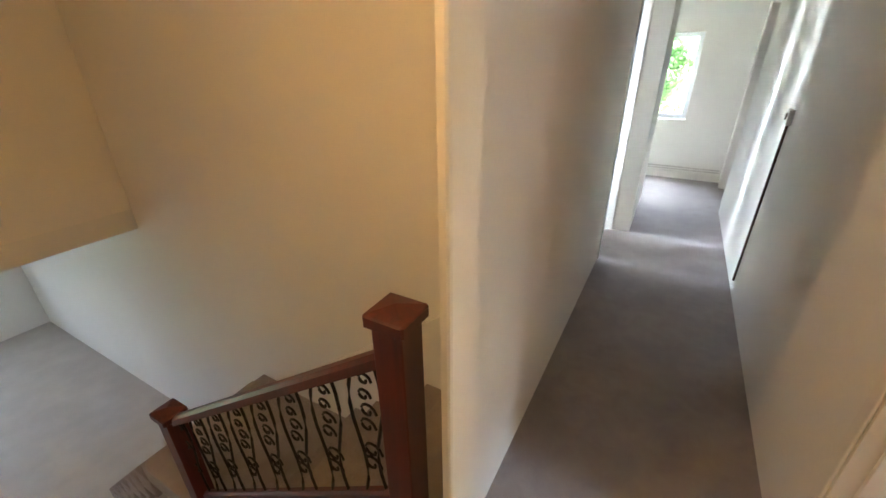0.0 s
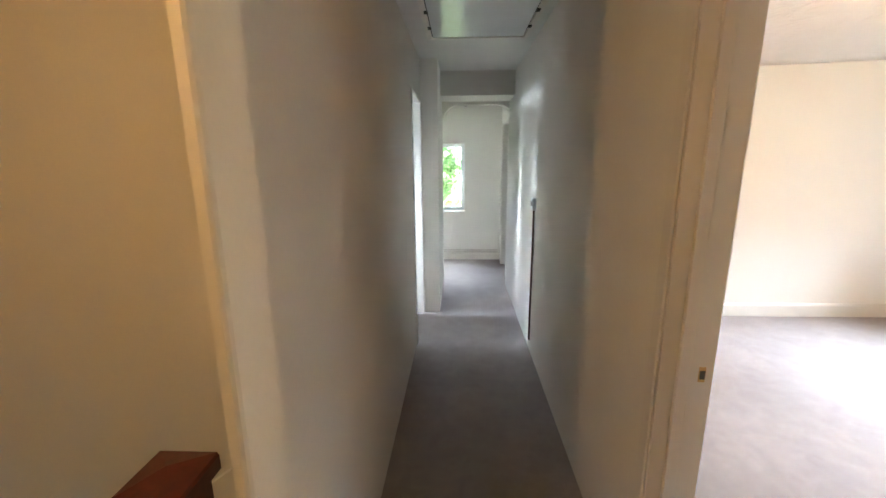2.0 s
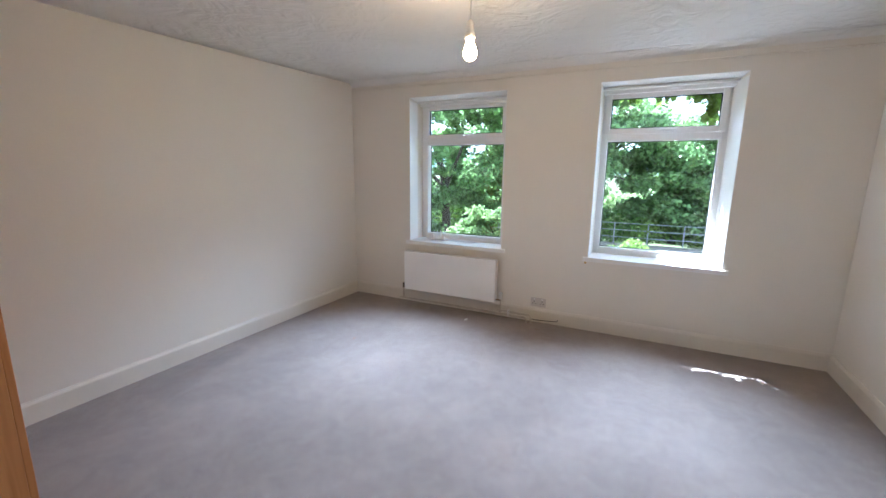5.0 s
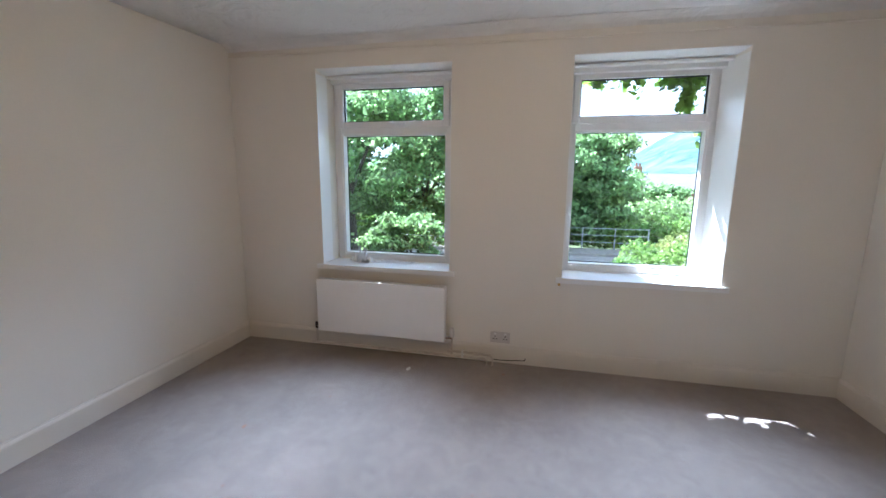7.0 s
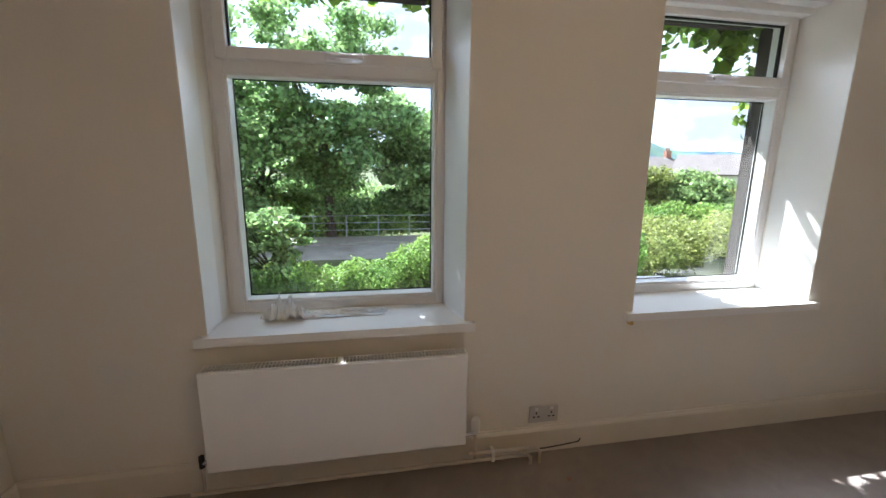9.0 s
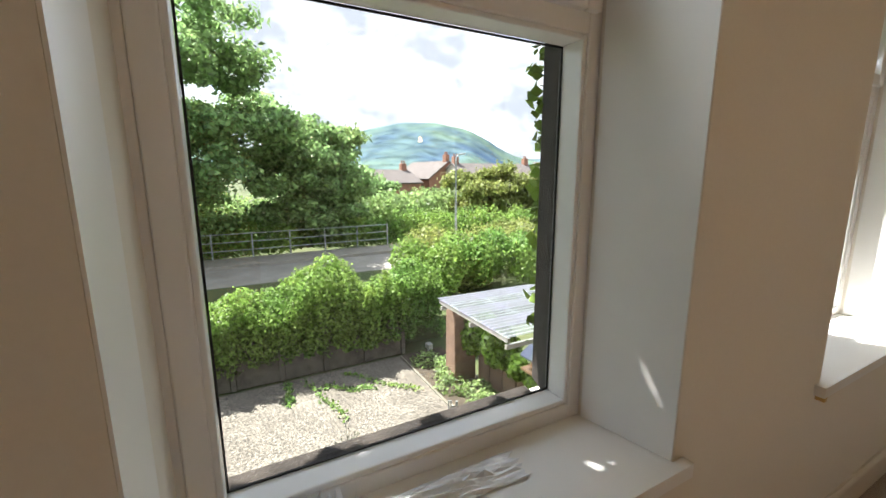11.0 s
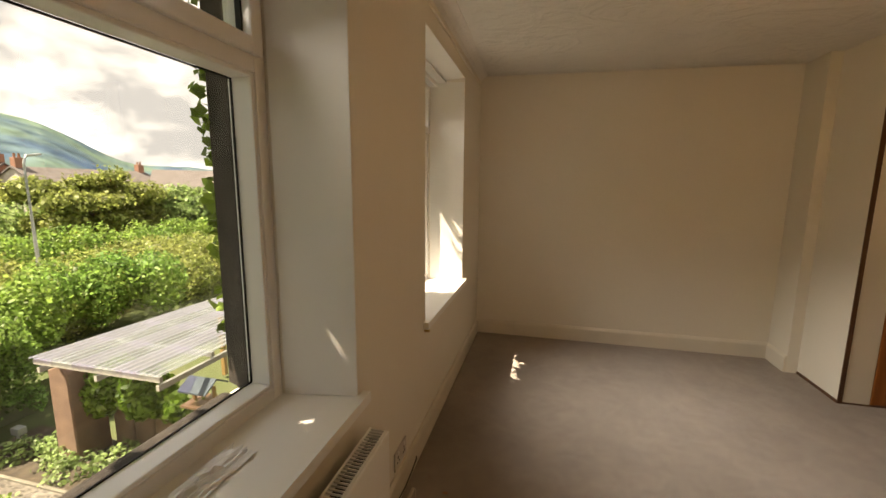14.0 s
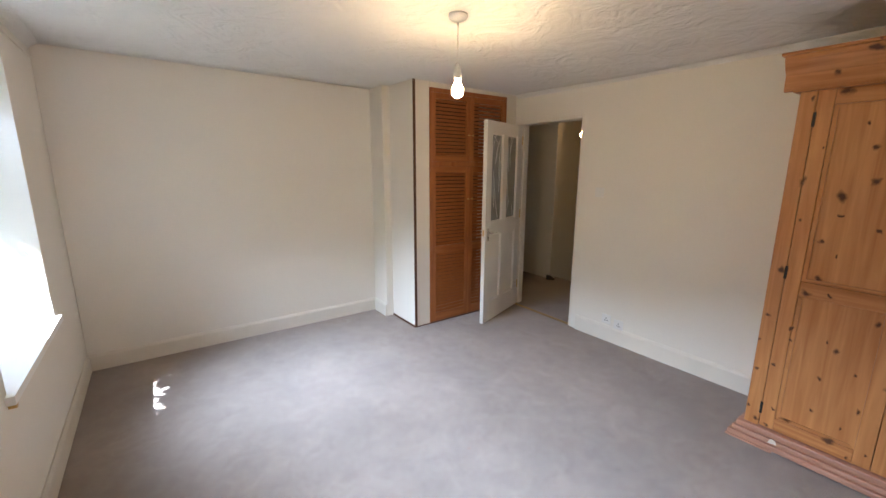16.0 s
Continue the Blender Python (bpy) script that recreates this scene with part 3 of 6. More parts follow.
def doorway(name, label, x0, x1, y0, y1, z1, casing=0.07, lining=0.03):
    """Lining of a doorway through a wall across x, with stops and a casing on both faces."""
    e = empty(name, (x0 + x1) / 2, (y0 + y1) / 2, 0)
    o = Vector(((x0 + x1) / 2, (y0 + y1) / 2, 0))

    def b(ax0, ax1, ay0, ay1, az0, az1, bv=0.002):
        return box(ax0 - o.x, ax1 - o.x, ay0 - o.y, ay1 - o.y, az0, az1, bv)
    part("jamb", b(x0 - 0.004, x1 + 0.004, y0 - lining, y0, 0, z1), M_TRIM, e)
    part("jamb", b(x0 - 0.004, x1 + 0.004, y1, y1 + lining, 0, z1), M_TRIM, e)
    part("head", b(x0 - 0.004, x1 + 0.004, y0 - lining, y1 + lining, z1, z1 + lining), M_TRIM, e)
    for xa, xb in ((x0 - 0.014, x0 - 0.004), (x1 + 0.004, x1 + 0.012)):
        part("casing", b(xa, xb, y0 - casing, y0 - 0.006, 0, z1 + casing, 0.005), M_TRIM, e)
        part("casing", b(xa, xb, y1 + 0.006, y1 + casing, 0, z1 + casing, 0.005), M_TRIM, e)
        part("casing", b(xa, xb, y0 - 0.006, y1 + 0.006, z1 + 0.006, z1 + casing, 0.005), M_TRIM, e)
    return setting(e, label, "door frame"), o


frame_bed, fo = doorway("door_frame_1", "cream painted door lining with stop and casing", CRX, WX - 0.016, DY0, DY1, DZ, casing=0.055)
part("stop", box(0.535 - fo.x, 0.568 - fo.x, DY1 - 0.014 - fo.y, DY1 - 0.001 - fo.y, 0, DZ, 0.002), M_TRIM, frame_bed)
part("stop", box(0.535 - fo.x, 0.568 - fo.x, DY0 + 0.001 - fo.y, DY0 + 0.014 - fo.y, 0, DZ, 0.002), M_TRIM, frame_bed)
part("strike_plate", box(0.599 - fo.x, 0.617 - fo.x, DY1 - 0.003 - fo.y, DY1 + 0.002 - fo.y, 0.912, 0.958, 0.001), M_BRASS, frame_bed, "small brass strike plate")
part("strike_hole", box(0.601 - fo.x, 0.615 - fo.x, DY1 - 0.0045 - fo.y, DY1 - 0.0025 - fo.y, 0.922, 0.948), M_DARKGAP, frame_bed, "dark latch hole")
part("threshold_strip", box(0.60 - fo.x, 0.632 - fo.x, DY0 - fo.y, DY1 - fo.y, 0.0, 0.006, 0.002), M_BRASS, frame_bed, "thin metal carpet strip")
doorway("door_frame_2", "white painted lining of the corridor doorway", -0.59, CLX, 3.485, 4.165, 2.04, casing=0.035)
doorway("door_frame_3", "white painted lining of the far doorway", 0.54, 0.66, 5.55, 6.17, 2.0, casing=0.04)


# ---------------------------------------------------------------- windows
def window(y0, y1, label):
    """A white plastic window: fixed lower pane, hinged top light with a handle."""
    cy = (y0 + y1) / 2 + 0.02
    e = empty(f"window_{1 if cy > 2 else 2}", 4.748, cy, 0)
    w = (y1 - y0) / 2 - 0.026
    x0, x1 = -0.035, 0.065
    za, zb, zt = 0.683, 2.132, 1.752
    part("window_frame", ring_frame(-w, w, za, zb, 0.045, x0, x1), M_UPVC, e)
    part("transom", box(x0, x1, -w + 0.045, w - 0.045, zt - 0.035, zt + 0.03, 0.004), M_UPVC, e)
    # top light: sash set proud of the frame
    sash = part("sash", ring_frame(-w + 0.022, w - 0.022, zt + 0.012, zb - 0.018, 0.048, x0 - 0.016, 0.03, bevel=0.006), M_UPVC, e, "hinged top light")
    part("pane", box(-0.002, 0.002, -w + 0.065, w - 0.065, zt + 0.055, zb - 0.06), M_GLASS, sash)
    part("gasket", ring_frame(-w + 0.0705, w - 0.0705, zt + 0.0605, zb - 0.0665, 0.006, -0.022, -0.004, bevel=0), M_GASKET, sash, "thin dark glazing gasket")
    part("bead", ring_frame(-w + 0.043, w - 0.043, za + 0.043, zt - 0.033, 0.014, x0 + 0.006, 0.042, bevel=0.004), M_UPVC, e, "sloped glazing bead")
    part("gasket", ring_frame(-w + 0.0575, w - 0.0575, za + 0.0575, zt - 0.0475, 0.0045, 0.039, 0.044, bevel=0), M_GASKET, e, "dark glazing gasket")
    part("pane", box(0.045, 0.049, -w + 0.055, w - 0.055, za + 0.055, zt - 0.045), M_GLASS, e)
    for o in e.children_recursive:
        if o.name.startswith("pane"):
            o.visible_shadow = False
    part("handle_plate", box(x0 - 0.026, x0 - 0.015, -0.035, 0.035, zt + 0.024, zt + 0.05, 0.003), M_UPVC, e)
    part("handle", box(x0 - 0.05, x0 - 0.036, -0.125, 0.012, zt + 0.028, zt + 0.046, 0.005), M_UPVC, e, "white lever handle")
    part("handle_lock", lathe([(0.008, -0.036), (0.008, -0.025)], 0, 0, 0, 10), M_DARKGAP, e, "dark key lock").matrix_local = pose(x0 - 0.005, 0.0, zt + 0.037, 0, 90, 0)
    # stepped head trim
    part("head_trim", box(-0.10, -0.036, -w - 0.005, w + 0.005, 2.098, 2.136, 0.004), M_UPVC, e)
    part("head_trim", box(-0.165, -0.102, -w - 0.015, w + 0.015, 2.126, 2.140, 0.003), M_UPVC, e)
    for sy in (-1, 1):
        pts = [(0.072, sy * (w - 0.014)), (0.235, sy * (w + 0.05)), (0.235, sy * (w + 0.12)), (0.072, sy * (w + 0.12))]
        part("outer_jamb", prism(pts, 0.66, 2.13, "z", 0.006), M_STONE, e, "dark stone outer jamb")
    part("outer_lintel", box(0.072, 0.235, -w + 0.056, w - 0.056, 2.112, 2.135, 0.012), M_STONE, e, "dark stone outer lintel")
    part("outer_sill", box(0.068, 0.215, -w + 0.0, w - 0.0, 0.60, 0.656, 0.01), M_STONE, e, "rough stone outer sill")
    return setting(e, label, "window")


def window_board(y0, y1):
    bm = prism([(y0 - 0.038, EX - 0.03), (y1 + 0.038, EX - 0.03), (y1 + 0.038, EX - 0.001), (y1 - 0.001, EX - 0.001), (y1 - 0.006, 4.715),
                (y0 + 0.046, 4.715), (y0 + 0.001, EX - 0.001), (y0 - 0.038, EX - 0.001)], WZ0 - 0.005, 0.684, "z")
    for v in bm.verts:
        v.co.x, v.co.y = v.co.y, v.co.x
    bmesh.ops.recalc_face_normals(bm, faces=bm.faces[:])
    return bm


M_STONE = material("dark_weathered_stone", (0.06, 0.05, 0.044), rough=0.95, color2=(0.028, 0.024, 0.022), spec=0.15, scale=9, bump=0.8, bump_scale=30, fine=0.2, fine_scale=120)
win = window(2.388, 3.413, "white plastic window with top light looking on trees")
part("frame_extension", box(-0.03, 0.06, 0.4868, 0.514, 0.683, 2.132, 0.003), M_UPVC, win, "white frame extension profile")
window(*WIN[1][:2], "white plastic window with top light over the garden")
for a, b, k in WIN:
    s = part("window_sill", window_board(a, b), M_REVEAL)
    setting(s, "white gloss window board with rounded nosing", "window sill")
    # white painted linings of the reveal, laid on the masonry
    bm = prism([(EX + 0.001, a + 0.0005), (4.699, a + 0.0505), (4.699, a + 0.0545), (EX + 0.001, a + 0.0045)], 0.685, WZ1 - 0.035, "z")
    bm = prism([(EX + 0.001, b - 0.0005), (4.699, b - 0.0035), (4.699, b - 0.0075), (EX + 0.001, b - 0.0045)], 0.685, WZ1 - 0.035, "z", 0, bm)
    bm = prism([(EX + 0.001, WZ1 - 0.001), (4.699, WZ1 - 0.031), (4.699, WZ1 - 0.034), (EX + 0.001, WZ1 - 0.005)], a + 0.001, b - 0.001, "y", 0, bm)
    setting(part("trim_reveal", bm, M_REVEAL), "white painted window reveal", "window reveal")

# far-room window and side-room window
e = empty("window_3", (FX0 + FX1) / 2, FY + 0.2, 0)
fw = (FX1 - FX0) / 2
bm = box(-fw, -fw + 0.05, -0.03, 0.03, FZ0, FZ1, 0.004)
bm = box(fw - 0.05, fw, -0.03, 0.03, FZ0, FZ1, 0.004, bm)
bm = box(-fw, fw, -0.031, 0.031, FZ0, FZ0 + 0.05, 0.004, bm)
bm = box(-fw, fw, -0.031, 0.031, FZ1 - 0.05, FZ1, 0.004, bm)
part("window_frame", bm, M_UPVC, e)
p = part("pane", box(-fw + 0.04, fw - 0.04, -0.002, 0.002, FZ0 + 0.04, FZ1 - 0.04), M_GLASS, e)
p.visible_shadow = False
setting(e, "small white window of the far room", "window")
e = empty("window_4", -2.65, 3.6, 0)
part("window_frame", ring_frame(-0.70, 0.70, 0.8, 2.2, 0.06, -0.03, 0.03), M_UPVC, e)
p = part("pane", box(-0.002, 0.002, -0.65, 0.65, 0.85, 2.15), M_GLASS, e)
p.visible_shadow = False
setting(e, "white window of the side room", "window")


# ---------------------------------------------------------------- landing, stairs, corridor
STAIR_A, STAIR_B = Vector((-0.64, 0.945, 0)), Vector((-2.15, 0.865, -1.02))
ANG = math.degrees(math.atan2(STAIR_B.y - STAIR_A.y, STAIR_B.x - STAIR_A.x))


def newel(x, y, z, label, height=0.93):
    e = empty("newel_post", x, y, z)
    part("shaft", box(-0.05, 0.05, -0.05, 0.05, 0, height - 0.06, 0.004), M_MAHOG, e)
    bm = prism([(-0.066, -0.066), (0.066, -0.066), (0.066, 0.066), (-0.066, 0.066)], height - 0.055, height - 0.012, "z", 0.006)
    part("cap", bm, M_MAHOG, e, "square mahogany cap with a low pointed top")
    own = bmesh.new()
    q = [own.verts.new((sx * 0.062, sy * 0.062, height - 0.012)) for sx, sy in ((-1, -1), (1, -1), (1, 1), (-1, 1))]
    t = own.verts.new((0, 0, height + 0.006))
    for i in range(4):
        own.faces.new((q[i], q[(i + 1) % 4], t))
    own.faces.new(q[::-1])
    part("cap_top", own, M_MAHOG, e)
    return tagged(e, label, "newel post")


newel(STAIR_A.x, STAIR_A.y, 0, "square dark red mahogany newel post at the stair head", 0.955)
newel(STAIR_B.x, STAIR_B.y, -1.12, "dark mahogany newel post at the half landing", 0.99)

rail = empty("stair_balustrade", STAIR_A.x, STAIR_A.y, 0)
d = STAIR_B - STAIR_A
u0, u1 = 0.034, 0.966


def along(f, h):
    p = d * f
    return Vector((p.x, p.y, p.z + h))


for h, w, t, nm in ((0.80, 0.028, 0.028, "handrail"), (0.18, 0.022, 0.02, "bottom_rail")):
    own = bmesh.new()
    side = Vector((-d.y, d.x, 0)).normalized()
    rows = []
    for f in (u0, u1):
        c = along(f, h)
        rows.append([own.verts.new(c + side * a * w + Vector((0, 0, b * t))) for a, b in ((-1, -1), (1, -1), (1, 0.4), (0.5, 1), (-0.5, 1), (-1, 0.4))])
    for i in range(6):
        own.faces.new((rows[0][i], rows[0][(i + 1) % 6], rows[1][(i + 1) % 6], rows[1][i]))
    own.faces.new(rows[0][::-1])
    own.faces.new(rows[1])
    bmesh.ops.recalc_face_normals(own, faces=own.faces[:])
    part(nm, own, M_MAHOG, rail)
count = 15
for i in range(count):
    f = u0 + (u1 - u0) * (i + 0.5) / count
    lo, hi = along(f, 0.19), along(f, 0.79)
    k = 1 if i % 2 else -1
    wav = [lo.lerp(hi, s) + Vector((0.022 * k * math.sin(2 * math.pi * s), 0, 0)) for s in [j / 8 for j in range(9)]]
    bar = part("baluster", tube(wav, 0.0065, 6), M_IRON, rail)
    for s, r in ((0.3, 0.045), (0.62, 0.038), (0.85, 0.03)):
        c = lo.lerp(hi, s) + Vector((0.045 * k, 0, 0))
        pts = [c + Vector((math.cos(a) * r * (1 - a / 9), 0, math.sin(a) * r * (1 - a / 9))) for a in [j * 0.55 for j in range(13)]]
        part("scroll", tube(pts, 0.005, 5), M_IRON, bar)
tagged(rail, "sloping stair balustrade of mahogany rail over scrolled black iron", "balustrade")

stairs = empty("staircase", STAIR_A.x, STAIR_A.y, 0)
rise, run = 1.12 / 6, 1.34 / 6
for i in range(5):
    x1 = -0.06 - run * i
    part("tread", box(x1 - run - 0.02, x1, -0.02, OY - STAIR_A.y - 0.003, -rise * (i + 1) - 0.3, -rise * (i + 1), 0.012), M_CARPET, stairs)
part("half_landing", box(-2.35, -0.06 - run * 5, -0.10, OY - STAIR_A.y - 0.003, -1.30, -1.12, 0.012), M_CARPET, stairs)
for i in range(7):
    x1 = -2.35 - 0.2 * i
    part("tread", box(x1 - 0.22, x1, -0.10, OY - STAIR_A.y - 0.003, -1.12 - 0.185 * (i + 1) - 0.2, -1.12 - 0.185 * (i + 1), 0.012), M_CARPET, stairs)
setting(stairs, "carpeted staircase going down past a half landing", "stairs")
setting(part("trim_stair_ledge", prism([(-0.57, -0.20), (-0.57, 0.56), (-4.7, -2.62), (-4.7, -2.95)], OY - 0.03, OY - 0.0005, "y"), M_WALL),
        "sloping painted capping along the stair wall", "trim")


def pendant(name, x, y, top, bulb_z, bulb_mat, label):
    e = empty(name, x, y, top)
    z = bulb_z - top
    part("ceiling_rose", lathe([(0.048, 0.0), (0.05, -0.012), (0.044, -0.024), (0.02, -0.034), (0.008, -0.040)]), M_PLASTIC, e, "white plastic ceiling rose", True)
    part("cord", tube([(0, 0, -0.036), (0.002, 0.001, z * 0.5), (0, 0, z + 0.12)], 0.0035, 8), M_PLASTIC, e)
    part("lamp_holder", lathe([(0.008, z + 0.13), (0.017, z + 0.115), (0.019, z + 0.085), (0.023, z + 0.08), (0.023, z + 0.055), (0.019, z + 0.05)], sides=16), M_PLASTIC, e, "", True)
    part("bulb", lathe([(0.012, z + 0.052), (0.014, z + 0.04), (0.022, z + 0.022), (0.029, z + 0.004), (0.031, z - 0.012), (0.027, z - 0.028), (0.016, z - 0.039), (0.002, z - 0.043)], sides=20), bulb_mat, e, "glowing bare bulb", True)
    return tagged(e, label, "pendant lamp")


pendant("pendant_lamp", 2.52, 1.95, ceil_z(2.52) + 0.004, 1.965, M_BULB, "bare lit bulb on a short white cord")
pendant("pendant_lamp", -1.0, 0.184, HALLZ, 1.994, M_BULB_HALL, "bare warm lit bulb hanging over the landing")

# loft hatch in the corridor ceiling
e = empty("loft_hatch", 0.055, 3.14, HALLZ)
hw, hl = 0.335, 0.38
bm = box(-hw - 0.035, -hw, -hl - 0.035, hl + 0.035, -0.022, -0.001, 0.003)
bm = box(hw, hw + 0.035, -hl - 0.035, hl + 0.035, -0.022, -0.001, 0.003, bm)
bm = box(-hw, hw, hl, hl + 0.035, -0.022, -0.001, 0.003, bm)
bm = box(-hw, hw, -hl - 0.035, -hl, -0.022, -0.001, 0.003, bm)
part("hatch_frame", bm, M_TRIM, e)
# near-black sheet behind the panel paints the shade of the gap
part("hatch_gap", box(-hw, hw, -hl, hl, -0.006, -0.002), M_DARKGAP, e, "near-black sheet for the shade in the hatch gap")
part("hatch_panel", box(-hw + 0.008, hw - 0.008, -hl + 0.008, hl - 0.008, -0.016, -0.0065, 0.002),
     material("shiny_white_board", (0.72, 0.74, 0.74), rough=0.18, vary=0.05, scale=3), e, "shiny white hatch board")
for sx in (-1, 1):
    for yy in (-0.18, 0.12):
        part("catch", box(sx * hw - 0.012, sx * hw + 0.012, yy - 0.02, yy + 0.02, -0.03, -0.022, 0.002), M_DARKGAP, e, "small dark catch")
tagged(e, "shiny white loft hatch in the corridor ceiling", "loft hatch")

# thermostat with its surface conduit
e = empty("thermostat", CRX, 3.36, 1.20)
part("case", box(-0.028, -0.001, -0.042, 0.042, -0.045, 0.045, 0.006), M_PLASTIC, e)
part("dial", lathe([(0.02, 0), (0.02, 0.008), (0.016, 0.011)], sides=18), M_GREYPLATE, e, "small grey dial").matrix_local = pose(-0.027, 0, 0.005, 0, -90, 0)
tagged(e, "small white wall thermostat over a cable duct", "thermostat")
e = empty("cable_duct", CRX, 3.38, 0)
part("duct", box(-0.014, -0.001, -0.011, 0.011, 0.09, 1.15, 0.003), M_DARKEDGE, e)
tagged(e, "thin dark surface cable duct down the corridor wall", "cable duct")

# open white door of the side room, seen on edge
e = empty("door_2", -0.60, 3.515, 0, 100)
part("leaf", box(0, 0.62, -0.02, 0.02, 0.01, 2.02, 0.003), M_WHITE, e)
part("handle", tube([(0.56, -0.021, 1.0), (0.56, -0.06, 1.0), (0.46, -0.062, 1.0)], 0.008, 8), M_CHROME, e, "chrome lever")
setting(e, "white painted door standing open into the side room", "door")

# heating pipes along the far wall, drooping flex
e = empty("heating_pipe", -0.26, FY, 0)
for h in (0.125, 0.155):
    part("pipe", tube([(-1.9, -0.03, h), (0.78, -0.03, h)], 0.009, 8), M_COPPER, e)
part("clip", box(-0.03, -0.01, -0.03, -0.001, 0.11, 0.17, 0.002), M_PLASTIC, e)
tagged(e, "pair of painted heating pipes along the far wall", "pipe")
e = empty("pendant_holder", 0.0, 5.85, HALLZ)
part("cord", tube([(0, 0, 0), (0.0, 0, -0.14)], 0.004, 6), M_PLASTIC, e)
part("lamp_holder", lathe([(0.01, -0.13), (0.02, -0.14), (0.022, -0.21), (0.016, -0.22)], sides=12), M_GREYPLATE, e)
tagged(e, "empty lamp holder on a short cord in the far room", "lamp holder")


def socket(name, x, y, z, rz, label, mat, double=True):
    """A faceplate on a wall; it faces its own -y."""
    e = empty(name, x, y, z, rz)
    w = 0.073 if double else 0.043
    part("plate", box(-w, w, -0.009, -0.001, -0.043, 0.043, 0.003), mat, e)
    for cx in ((-0.038, 0.038) if double else (0,)):
        for px, pz, pw, ph in ((0, 0.008, 0.003, 0.006), (-0.011, -0.012, 0.006, 0.003), (0.011, -0.012, 0.006, 0.003)):
            part("pin_hole", box(cx + px - pw, cx + px + pw, -0.0102, -0.0088, pz - ph, pz + ph), M_DARKGAP, e)
        part("rocker", box(cx - 0.008 + 0.022 * (1 if cx >= 0 else -1) * 0, cx + 0.008, -0.013, -0.0088, 0.022, 0.036, 0.002), M_PLASTIC, e)
    return tagged(e, label, "socket")


socket("wall_socket", EX, 1.995, 0.195, -90, "grey double socket plate just over the skirting", M_GREYPLATE)
socket("wall_socket", WX + 0.001, 1.785, 0.205, 90, "white socket plate on the skirting", M_PLASTIC, False)
socket("wall_socket", WX + 0.001, 1.905, 0.185, 90, "white socket plate set a little lower", M_PLASTIC, False)
e = empty("light_switch", WX, 1.61, 1.34, 90)
part("plate", box(-0.043, 0.043, -0.009, -0.001, -0.043, 0.043, 0.003), M_PLASTIC, e)
part("rocker", box(-0.008, 0.008, -0.014, -0.0088, -0.014, 0.014, 0.002), M_PLASTIC, e)
tagged(e, "white single light switch beside the doorway", "light switch")


